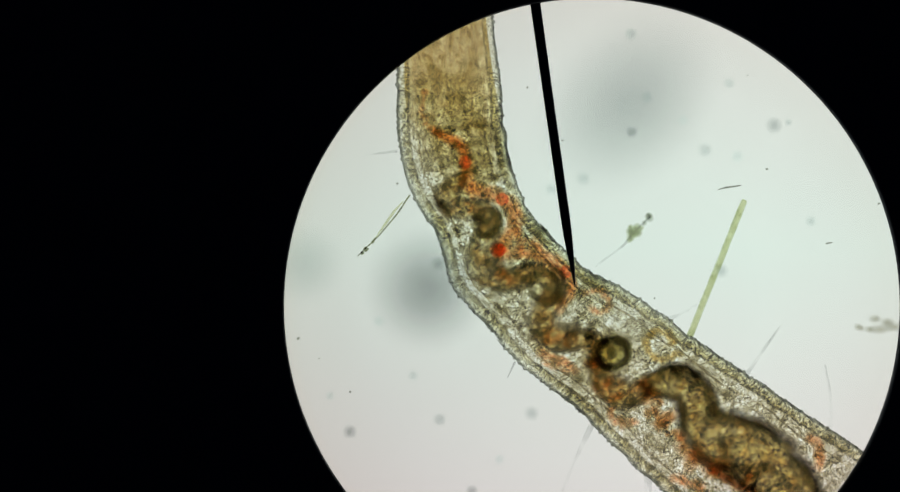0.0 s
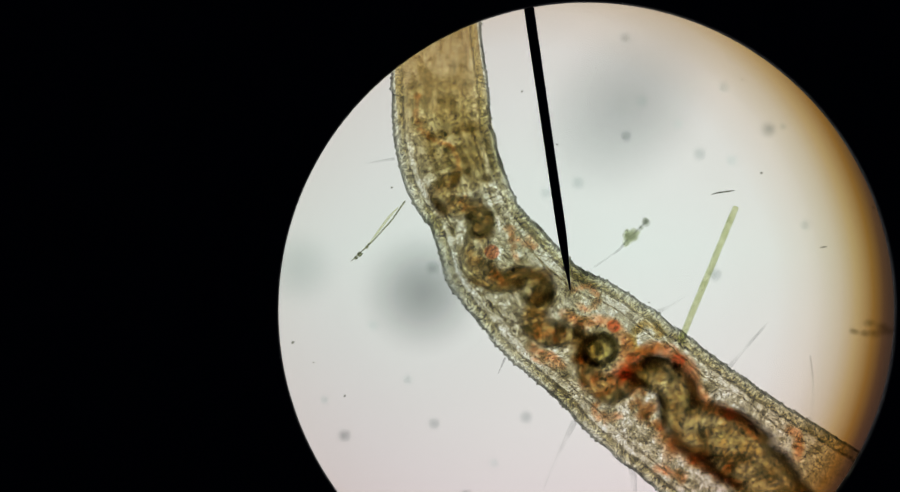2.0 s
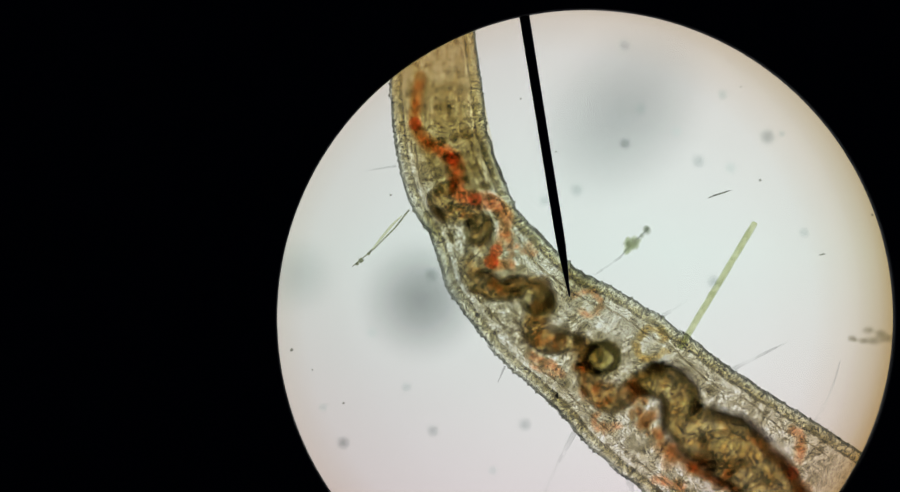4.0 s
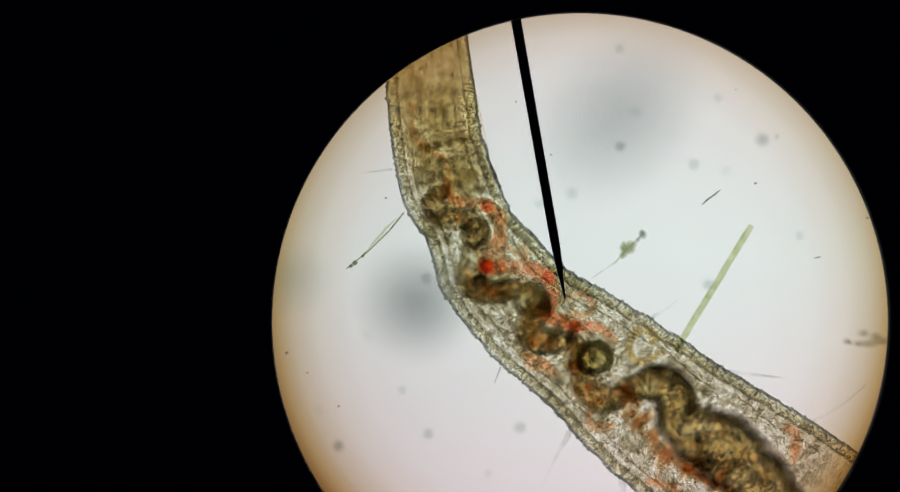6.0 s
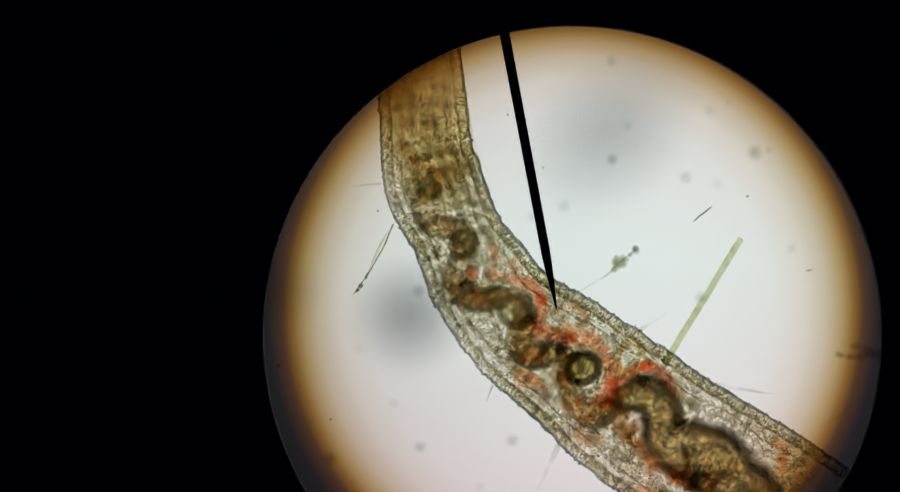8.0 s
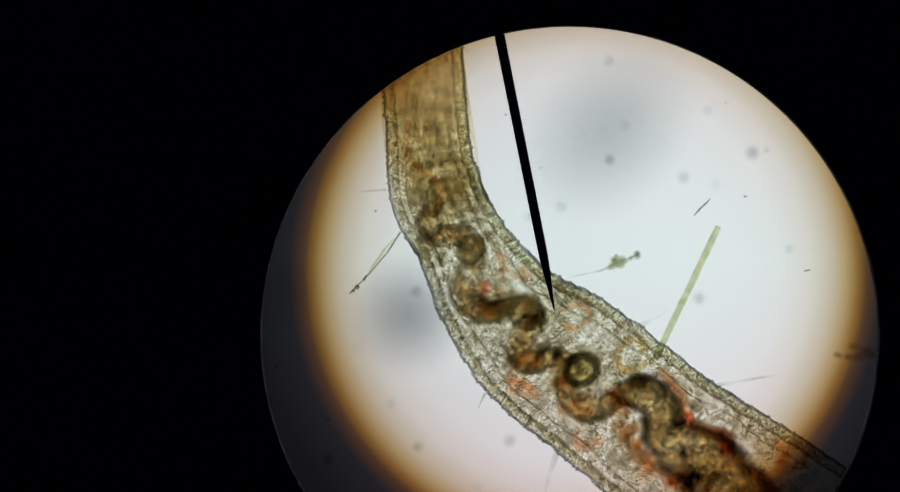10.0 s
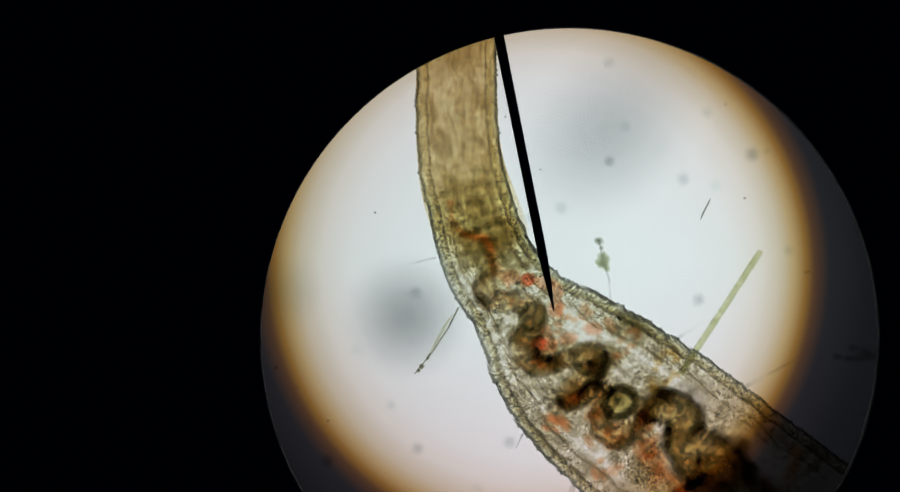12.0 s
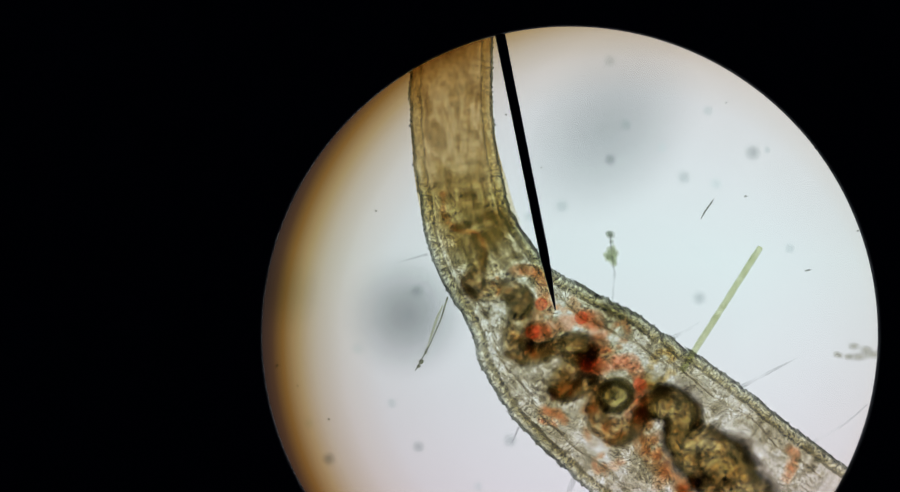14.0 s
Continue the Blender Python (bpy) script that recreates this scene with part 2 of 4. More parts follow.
def film_material(name, light, dark, fine=6.0, coarse=1.0, kind="Object", spread=50.0, low=0.35, high=0.65):
    """A stained clear film: light to dark by fine grain, with coarse blotches."""
    m, t, out = nodes_of(name)
    c = coords(t, kind, spread)
    a = ramp_node(t, noise_node(t, c, fine, 4, 0.7, 0.6), [(low, dark), (high, light)])
    b = ramp_node(t, noise_node(t, c, coarse, 2, 0.5), [(0.3, grey(0.8)), (0.6, grey(1.0))])
    clear(t, out, times(t, a, b))
    return m


def lump_material(name, light, dark, fine=2.0, rim=0.62, end=1.0):
    """A soft-edged drop of stained fluid, fading at its rim."""
    m, t, out = nodes_of(name)
    c = coords(t, "Object", 50.0)
    a = ramp_node(t, noise_node(t, c, fine, 3, 0.7, 0.8), [(0.38, dark), (0.60, light)])
    k = t.nodes.new("ShaderNodeMapRange")
    k.inputs[1].default_value, k.inputs[2].default_value, k.inputs[3].default_value, k.inputs[4].default_value = rim, end, 1.0, 0.0
    t.links.new(length_of(t, flat_of(t)), k.inputs[0])
    g = t.nodes.new("ShaderNodeGamma")
    t.links.new(a, g.inputs[0])
    t.links.new(k.outputs[0], g.inputs[1])
    clear(t, out, g.outputs[0])
    return m


def voronoi_node(t, c, scale, feature="DISTANCE_TO_EDGE", out="Distance"):
    n = t.nodes.new("ShaderNodeTexVoronoi")
    n.feature = feature
    n.inputs["Scale"].default_value = scale
    t.links.new(c, n.inputs["Vector"])
    return n.outputs[out]


def warped(t, c, scale, amount):
    """Coordinates pushed about by noise."""
    n = t.nodes.new("ShaderNodeTexNoise")
    n.inputs["Scale"].default_value, n.inputs["Detail"].default_value = scale, 3.0
    t.links.new(c, n.inputs["Vector"])
    mix = t.nodes.new("ShaderNodeMix")
    mix.data_type, mix.blend_type = "RGBA", "LINEAR_LIGHT"
    mix.inputs[0].default_value = amount
    t.links.new(c, mix.inputs[6])
    t.links.new(n.outputs["Color"], mix.inputs[7])
    return mix.outputs[2]


def crease_material():
    """Creases in the clear tissue: short dark strokes round pale facets, dying away at the rim of a piece."""
    m, t, out = nodes_of("creased_tissue")
    c = coords(t, "UV")
    w = warped(t, c, 11.0, 0.045)
    line, mid, tint = (0.46, 0.43, 0.35), (0.79, 0.77, 0.69), (0.97, 0.955, 0.905)
    stroke = ramp_node(t, noise_node(t, w, 5.6, 1.6, 0.5, 0.6), [(0.30, mid), (0.38, grey(1.0)), (0.45, tint), (0.47, mid), (0.485, line), (0.50, mid), (0.52, grey(1.0)), (0.59, tint), (0.605, mid), (0.62, line), (0.64, mid), (0.66, grey(1.0)), (0.74, tint)])
    facet = ramp_node(t, voronoi_node(t, stretch(t, w, (1.0, 0.7, 1)), 6.0, "F1", "Color"), [(0.25, (0.76, 0.735, 0.65)), (0.5, (0.93, 0.915, 0.86)), (0.65, grey(1.0))])
    grain = ramp_node(t, noise_node(t, c, 24.0, 2, 0.6, 0.8), [(0.38, (0.77, 0.75, 0.68)), (0.46, (0.95, 0.945, 0.91)), (0.52, grey(1.0))])
    own = t.nodes.new("ShaderNodeUVMap")
    own.uv_map = "piece"
    k = None
    for which in (0, 1):
        g = t.nodes.new("ShaderNodeMapRange")
        g.inputs[1].default_value, g.inputs[2].default_value, g.inputs[3].default_value, g.inputs[4].default_value = 0.5, 1.0, 1.0, 0.0
        t.links.new(axis_of(t, own.outputs[0], which), g.inputs[0])
        if k is None:
            k = g.outputs[0]
        else:
            mul = t.nodes.new("ShaderNodeMath")
            mul.operation = "MULTIPLY"
            t.links.new(k, mul.inputs[0])
            t.links.new(g.outputs[0], mul.inputs[1])
            k = mul.outputs[0]
    front = t.nodes.new("ShaderNodeMapRange")
    front.inputs[1].default_value, front.inputs[2].default_value = 3.9, 5.3
    t.links.new(axis_of(t, c, 0, False), front.inputs[0])
    mul = t.nodes.new("ShaderNodeMath")
    mul.operation = "MULTIPLY"
    t.links.new(k, mul.inputs[0])
    t.links.new(front.outputs[0], mul.inputs[1])
    k = mul.outputs[0]
    fade = t.nodes.new("ShaderNodeGamma")
    t.links.new(times(t, times(t, stroke, facet), grain), fade.inputs[0])
    t.links.new(k, fade.inputs[1])
    clear(t, out, fade.outputs[0])
    return m


def tissue_material():
    """Clear body tissue: a close mosaic of cells with thin olive borders, granules and fine wrinkles."""
    m, t, out = nodes_of("body_tissue")
    c = coords(t, "UV")
    fold = ramp_node(t, noise_node(t, warped(t, c, 7.0, 0.10), 3.4, 2.2, 0.5, 0.8), [(0.34, (0.80, 0.77, 0.66)), (0.38, grey(1.0)), (0.45, (0.97, 0.95, 0.89)), (0.475, (0.66, 0.625, 0.54)), (0.505, grey(1.0)), (0.57, (0.93, 0.91, 0.83)), (0.60, (0.70, 0.665, 0.58)), (0.64, grey(1.0))])
    grain = ramp_node(t, noise_node(t, c, 13.0, 3, 0.66, 1.6), [(0.34, (0.64, 0.62, 0.55)), (0.44, (0.90, 0.89, 0.835)), (0.52, grey(1.0))])
    blot = ramp_node(t, noise_node(t, c, 2.1, 3, 0.6), [(0.36, (0.82, 0.80, 0.725)), (0.48, (0.91, 0.898, 0.838)), (0.62, (0.965, 0.96, 0.925))])
    # the front end is smoother than the rest
    front = t.nodes.new("ShaderNodeMapRange")
    front.inputs[1].default_value, front.inputs[2].default_value, front.inputs[3].default_value = 4.2, 5.6, 0.55
    t.links.new(axis_of(t, c, 0, False), front.inputs[0])
    calm = t.nodes.new("ShaderNodeGamma")
    t.links.new(times(t, fold, grain), calm.inputs[0])
    t.links.new(front.outputs[0], calm.inputs[1])
    clear(t, out, thinning(t, times(t, calm.outputs[0], blot), True, True, layer="piece", gain=0.5))
    return m


def cuticle_material():
    """The ringed skin: straw-yellow ridges, a dark ragged outer line and a thin inner one."""
    m, t, out = nodes_of("ringed_skin")
    c = coords(t, "UV")
    flat = stretch(t, c, (1.0, 0.22, 0))
    across = axis_of(t, c, 1, False)
    ridge = ramp_node(t, noise_node(t, stretch(t, warped(t, flat, 14.0, 0.03), (1.0, 0.5, 0)), 10.0, 2, 0.5, 0.4), [(0.31, (0.30, 0.29, 0.22)), (0.38, grey(1.0)), (0.44, (0.96, 0.95, 0.88)), (0.485, (0.09, 0.085, 0.065)), (0.53, grey(1.0)), (0.58, (0.96, 0.95, 0.88)), (0.615, (0.16, 0.155, 0.12)), (0.66, grey(1.0))])
    wob = t.nodes.new("ShaderNodeMath")
    wob.operation, wob.inputs[1].default_value, wob.inputs[2].default_value = "MULTIPLY_ADD", 0.42, -0.21
    t.links.new(noise_node(t, c, 7.0, 3, 0.65), wob.inputs[0])
    add = t.nodes.new("ShaderNodeMath")
    t.links.new(across, add.inputs[0])
    t.links.new(wob.outputs[0], add.inputs[1])
    band = ramp_node(t, add.outputs[0], [(0.0, (1, 1, 1)), (0.07, (0.88, 0.86, 0.74)), (0.12, (0.34, 0.30, 0.22)), (0.17, (0.90, 0.86, 0.66)), (0.34, (1.0, 0.98, 0.78)), (0.56, (1.0, 1.0, 0.90)), (0.68, (0.93, 0.93, 0.80)), (0.77, (0.50, 0.50, 0.40)), (0.87, (0.14, 0.15, 0.125)), (1.0, (0.24, 0.255, 0.235))])
    blot = ramp_node(t, noise_node(t, flat, 15.0, 3, 0.7, 1.2), [(0.36, (0.60, 0.58, 0.46)), (0.46, (0.90, 0.88, 0.78)), (0.55, grey(1.0))])
    # the ridges are weak on the smooth front end
    front = t.nodes.new("ShaderNodeMapRange")
    front.inputs[1].default_value, front.inputs[2].default_value, front.inputs[3].default_value = 3.9, 5.0, 0.3
    place = t.nodes.new("ShaderNodeMath")
    place.operation, place.inputs[1].default_value = "MODULO", 30.0
    t.links.new(axis_of(t, c, 0, False), place.inputs[0])
    t.links.new(place.outputs[0], front.inputs[0])
    calm = t.nodes.new("ShaderNodeGamma")
    t.links.new(times(t, ridge, blot), calm.inputs[0])
    t.links.new(front.outputs[0], calm.inputs[1])
    clear(t, out, thinning(t, times(t, band, calm.outputs[0]), gain=0.62))
    return m


def gut_material(name, light, middle, dark, wall, w0=0.55, w1=0.95, rust=(1, 1, 1), torn=0.9, size=6.5, speck_dark=0.45, keep=0.66):
    """Gut: granular contents, darker towards the wall on both sides, rusty and blackish patches."""
    m, t, out = nodes_of(name)
    c = coords(t, "UV")
    a = ramp_node(t, noise_node(t, c, size, 3.6, 0.62, 1.4), [(0.36, dark), (0.47, middle), (0.60, light)])
    big = ramp_node(t, noise_node(t, c, 3.0, 4, 0.65), [(0.42, rust), (0.52, grey(1.0))])
    soot = ramp_node(t, noise_node(t, stretch(t, c, (1.0, 1.0, 1.0)), 2.2, 4, 0.7, 0.5), [(0.47, grey(1.0)), (0.55, (0.62, 0.60, 0.56)), (0.66, (0.26, 0.25, 0.23))])
    speck = ramp_node(t, noise_node(t, c, 17.0, 3, 0.6, 0.5), [(0.35, (speck_dark, speck_dark * 0.9, speck_dark * 0.7)), (0.43, grey(1.0))])
    soot = times(t, soot, speck)
    edge = t.nodes.new("ShaderNodeMath")
    t.links.new(axis_of(t, coords(t, "Object"), 1), edge.inputs[0])
    wob = t.nodes.new("ShaderNodeMath")
    wob.operation, wob.inputs[1].default_value, wob.inputs[2].default_value = "MULTIPLY_ADD", 0.6, -0.3
    t.links.new(noise_node(t, c, 4.0, 4, 0.65), wob.inputs[0])
    t.links.new(wob.outputs[0], edge.inputs[1])
    b = ramp_node(t, edge.outputs[0], [(w0, grey(1.0)), (w1, wall)])
    rim = t.nodes.new("ShaderNodeMath")
    fray = t.nodes.new("ShaderNodeMath")
    fray.operation, fray.inputs[1].default_value, fray.inputs[2].default_value = "MULTIPLY_ADD", torn, -torn / 2
    t.links.new(noise_node(t, c, 6.0, 5, 0.72), fray.inputs[0])
    t.links.new(axis_of(t, coords(t, "Object"), 1), rim.inputs[0])
    t.links.new(fray.outputs[0], rim.inputs[1])
    rag = ramp_node(t, rim.outputs[0], [(keep, grey(1.0)), (0.5 * keep + 0.5, grey(0.62)), (0.99, grey(0.0))])
    lift = t.nodes.new("ShaderNodeMix")
    lift.data_type = "RGBA"
    lift.inputs[6].default_value = (1, 1, 1, 1)
    t.links.new(rag, lift.inputs[0])
    t.links.new(times(t, times(t, times(t, a, big), soot), b), lift.inputs[7])
    clear(t, out, thinning(t, lift.outputs[2], layer="piece"))
    return m


def gland_material():
    """Amber gland tissue: smooth and dense in front, in lobes with brown seams further back."""
    m, t, out = nodes_of("amber_glands")
    c = coords(t, "UV")
    w = warped(t, stretch(t, c, (0.55, 1.0, 1)), 5.0, 0.08)
    lobe = ramp_node(t, voronoi_node(t, w, 4.2), [(0.0, (0.66, 0.56, 0.35)), (0.05, (0.82, 0.72, 0.47)), (0.13, (0.95, 0.88, 0.64)), (0.4, (1.0, 0.95, 0.72))])
    grain = ramp_node(t, noise_node(t, stretch(t, c, (0.6, 1.4, 1)), 8.0, 3, 0.6, 1.0), [(0.36, (0.60, 0.52, 0.34)), (0.48, (0.87, 0.79, 0.56)), (0.60, (0.99, 0.93, 0.70))])
    blot = ramp_node(t, noise_node(t, c, 2.2, 2, 0.5), [(0.36, (0.80, 0.71, 0.54)), (0.62, grey(1.0))])
    rough = times(t, times(t, lobe, grain), blot)
    dense = ramp_node(t, noise_node(t, stretch(t, c, (0.35, 1.0, 1)), 3.0, 3, 0.6, 0.6), [(0.34, (0.52, 0.38, 0.18)), (0.50, (0.69, 0.545, 0.29)), (0.64, (0.83, 0.69, 0.42))])
    front = t.nodes.new("ShaderNodeMapRange")
    streak = ramp_node(t, noise_node(t, warped(t, stretch(t, c, (0.5, 1.2, 1)), 4.0, 0.1), 7.0, 3, 0.6, 0.8), [(0.38, (0.80, 0.73, 0.58)), (0.48, (0.96, 0.93, 0.87)), (0.56, grey(1.0))])
    dense = times(t, dense, streak)
    front.inputs[1].default_value, front.inputs[2].default_value = 4.0, 4.9
    wob = t.nodes.new("ShaderNodeMath")
    wob.operation, wob.inputs[1].default_value = "MULTIPLY_ADD", 1.2
    t.links.new(noise_node(t, c, 2.6, 3, 0.6), wob.inputs[0])
    t.links.new(axis_of(t, c, 0, False), wob.inputs[2])
    wob2 = t.nodes.new("ShaderNodeMath")
    wob2.operation, wob2.inputs[1].default_value = "SUBTRACT", 0.6
    t.links.new(wob.outputs[0], wob2.inputs[0])
    t.links.new(wob2.outputs[0], front.inputs[0])
    mix = t.nodes.new("ShaderNodeMix")
    mix.data_type = "RGBA"
    t.links.new(front.outputs[0], mix.inputs[0])
    t.links.new(dense, mix.inputs[6])
    t.links.new(rough, mix.inputs[7])
    end = t.nodes.new("ShaderNodeMapRange")
    end.inputs[1].default_value, end.inputs[2].default_value, end.inputs[3].default_value, end.inputs[4].default_value = 4.5, 6.6, 1.0, 0.3
    t.links.new(axis_of(t, c, 0, False), end.inputs[0])
    thin = t.nodes.new("ShaderNodeGamma")
    t.links.new(mix.outputs[2], thin.inputs[0])
    t.links.new(end.outputs[0], thin.inputs[1])
    clear(t, out, thinning(t, thin.outputs[0], True, True, True))
    return m


def coil_material(name, inner, outer, core, low=(0.42, 0.38, 0.15), high=(0.76, 0.71, 0.37)):
    """A loop of gut seen end-on: dark wall round an olive-yellow middle."""
    m, t, out = nodes_of(name)
    c = coords(t, "Object", 30.0)
    a = ramp_node(t, noise_node(t, c, 2.6, 5, 0.8, 0.8), [(0.36, low), (0.55, high)])
    edge = t.nodes.new("ShaderNodeMath")
    t.links.new(length_of(t, flat_of(t)), edge.inputs[0])
    wob = t.nodes.new("ShaderNodeMath")
    wob.operation, wob.inputs[1].default_value, wob.inputs[2].default_value = "MULTIPLY_ADD", 0.35, -0.175
    t.links.new(noise_node(t, c, 1.6, 3, 0.6), wob.inputs[0])
    t.links.new(wob.outputs[0], edge.inputs[1])
    b = ramp_node(t, edge.outputs[0], [(core, grey(1.0)), (core + 0.14, inner), (0.80, outer)])
    fade = t.nodes.new("ShaderNodeMapRange")
    fade.inputs[1].default_value, fade.inputs[2].default_value, fade.inputs[3].default_value, fade.inputs[4].default_value = 0.78, 0.97, 1.0, 0.0
    t.links.new(edge.outputs[0], fade.inputs[0])
    g = t.nodes.new("ShaderNodeGamma")
    t.links.new(times(t, a, b), g.inputs[0])
    t.links.new(fade.outputs[0], g.inputs[1])
    clear(t, out, g.outputs[0])
    return m


def smudge_material(name, dark):
    """Dust far out of focus: densest in the middle, fading to nothing."""
    m, t, out = nodes_of(name)
    clear(t, out, ramp_node(t, length_of(t, flat_of(t)), [(0.0, dark), (0.3, tuple(0.25 + 0.75 * q for q in dark)), (0.6, tuple(0.75 + 0.25 * q for q in dark)), (0.82, grey(1.0)), (0.9, grey(1.0)), (0.97, grey(1.0))], "B_SPLINE"))
    return m


def rod_material():
    """A pale green algal rod, denser along both walls."""
    m, t, out = nodes_of("green_filament")
    c = coords(t, "Object")
    wall = ramp_node(t, axis_of(t, stretch(t, c, (1 / (9.5 * U), 1, 1)), 0), [(0.10, (0.85, 0.86, 0.69)), (0.36, (0.80, 0.82, 0.66)), (0.50, (0.88, 0.895, 0.80)), (0.62, (0.95, 0.955, 0.93))])
    n = ramp_node(t, noise_node(t, c, 300.0, 3, 0.6), [(0.35, (0.86, 0.87, 0.78)), (0.6, grey(1.0))])
    clear(t, out, times(t, wall, n))
    return m


def plain_material(name, colour, rough=0.6, metal=0.0):
    m, t, out = nodes_of(name)
    b = t.nodes.new("ShaderNodeBsdfPrincipled")
    b.inputs["Roughness"].default_value, b.inputs["Metallic"].default_value = rough, metal
    n = ramp_node(t, noise_node(t, coords(t, "Object"), 60.0, 3, 0.6), [(0.3, tuple(0.7 * q for q in colour)), (0.7, colour)])
    t.links.new(n, b.inputs["Base Color"])
    t.links.new(b.outputs[0], out.inputs[0])
    return m


def lamp_material():
    """The lamp's ground-glass disc: greenish white at one side, faintly pink at the other."""
    m, t, out = nodes_of("lamp_glass")
    c = coords(t, "Object")
    g = t.nodes.new("ShaderNodeMapRange")
    g.inputs[1].default_value, g.inputs[2].default_value = -0.18, 0.18
    t.links.new(axis_of(t, c, 1, False), g.inputs[0])
    col = ramp_node(t, g.outputs[0], [(0.0, (0.868, 0.775, 0.81)), (0.35, (0.845, 0.862, 0.846)), (0.6, (0.84, 0.955, 0.906)), (1.0, (0.845, 0.875, 0.852))])
    n = ramp_node(t, noise_node(t, c, 6.0, 2, 0.4), [(0.3, (0.97, 0.98, 0.98)), (0.7, grey(1.0))])
    side = t.nodes.new("ShaderNodeMapRange")
    side.inputs[1].default_value, side.inputs[2].default_value = -0.15, 0.15
    t.links.new(axis_of(t, c, 0, False), side.inputs[0])
    n = times(t, n, ramp_node(t, side.outputs[0], [(0.0, grey(0.81)), (0.5, grey(0.91)), (0.85, grey(0.97))]))
    e = t.nodes.new("ShaderNodeEmission")
    t.links.new(times(t, col, n), e.inputs[0])
    t.links.new(e.outputs[0], out.inputs[0])
    return m


def vignette_material():
    """The phone's vignette painted as a film: clear inside, amber, then smoke-dark."""
    m, t, out = nodes_of("vignette_film")
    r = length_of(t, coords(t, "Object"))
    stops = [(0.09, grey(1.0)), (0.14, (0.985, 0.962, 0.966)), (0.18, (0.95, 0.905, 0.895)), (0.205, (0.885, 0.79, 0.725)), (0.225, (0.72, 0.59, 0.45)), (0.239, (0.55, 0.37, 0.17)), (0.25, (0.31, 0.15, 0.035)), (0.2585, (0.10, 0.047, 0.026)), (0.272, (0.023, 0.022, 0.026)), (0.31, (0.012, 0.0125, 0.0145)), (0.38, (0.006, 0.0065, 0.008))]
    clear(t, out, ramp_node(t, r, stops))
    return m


BLACK = plain_material("matt_black_metal", (0.028, 0.033, 0.045), 0.9)
LAMP = lamp_material()
VIGNETTE = vignette_material()
TISSUE = tissue_material()
SKIN = cuticle_material()
GUT = gut_material("gut", (0.99, 0.95, 0.76), (0.78, 0.72, 0.53), (0.36, 0.30, 0.22), (0.46, 0.43, 0.40), 0.42, 0.76, (0.96, 0.77, 0.58), 0.7, 6.5, 0.38)
FOREGUT = gut_material("fore_gut", (0.98, 0.95, 0.80), (0.79, 0.745, 0.60), (0.42, 0.38, 0.28), (0.48, 0.46, 0.42), 0.42, 0.78, (0.97, 0.80, 0.60), 0.7, 6.5, 0.45)
HINDGUT = gut_material("hind_gut", (0.68, 0.575, 0.28), (0.44, 0.36, 0.18), (0.215, 0.17, 0.10), (0.18, 0.17, 0.165), 0.42, 0.78, (0.97, 0.84, 0.66), 0.35, 4.2, 0.5, 0.74)
MOTTLE = lump_material("gut_mottle", (1.0, 0.98, 0.93), (0.79, 0.74, 0.66), 2.2, 0.3)
COIL = coil_material("gut_loop", (0.17, 0.155, 0.13), (0.19, 0.175, 0.15), 0.42)
BULB = coil_material("gut_bulb", (0.60, 0.575, 0.52), (0.46, 0.44, 0.39), 0.42, (0.58, 0.55, 0.41), (0.84, 0.81, 0.65))
HAZE = lump_material("gut_haze", (0.985, 0.97, 0.935), (0.925, 0.89, 0.82), 2.6, 0.2)
AMBER = gland_material()
BLOOD = lump_material("blood", (1.0, 0.90, 0.80), (0.99, 0.79, 0.65), 1.8, 0.45)
BLOOD_RED = lump_material("blood_red", (0.995, 0.84, 0.745), (0.985, 0.775, 0.675), 1.8, 0.55)
CLOT = lump_material("blood_bright", (1.0, 0.74, 0.65), (0.99, 0.66, 0.57), 1.0, 0.8)
SOOT = lump_material("dark_pigment", (0.86, 0.84, 0.78), (0.50, 0.47, 0.41), 2.4, 0.1)
WALL = lump_material("gut_wall", (0.95, 0.94, 0.92), (0.76, 0.74, 0.71), 1.6, 0.2)
BLOOD_DARK = lump_material("blood_rust", (0.99, 0.87, 0.74), (0.84, 0.63, 0.46), 2.4, 0.05)
VESSEL = lump_material("pink_vessel", (1.0, 0.94, 0.87), (0.97, 0.79, 0.66), 2.2, 0.35)
TUBULE = lump_material("tan_tubule", (0.99, 0.95, 0.83), (0.86, 0.77, 0.56), 2.2, 0.35)
CREASE = crease_material()
MUSCLE = film_material("muscle_line", (0.99, 0.98, 0.95), (0.84, 0.81, 0.72), 500.0, 120.0)
ROD = rod_material()
SCUM = film_material("scum", (0.93, 0.935, 0.82), (0.86, 0.865, 0.70), 2.0, 0.5)
HAIR = film_material("grey_hair", (0.992, 0.994, 0.993), (0.972, 0.976, 0.974), 300.0, 90.0)
HAIR2 = lump_material("grey_knob", (0.72, 0.74, 0.68), (0.52, 0.54, 0.49), 1.5, 0.0, 0.75)
DARK_HAIR = film_material("dark_bristle", (0.74, 0.75, 0.64), (0.52, 0.54, 0.43), 900.0, 200.0)
ALGAE = lump_material("algae_clump", (0.80, 0.82, 0.70), (0.52, 0.55, 0.42), 1.2, 0.0, 0.72)
GRIT = film_material("dark_grit", (0.66, 0.67, 0.62), (0.40, 0.41, 0.38), 900.0, 200.0)
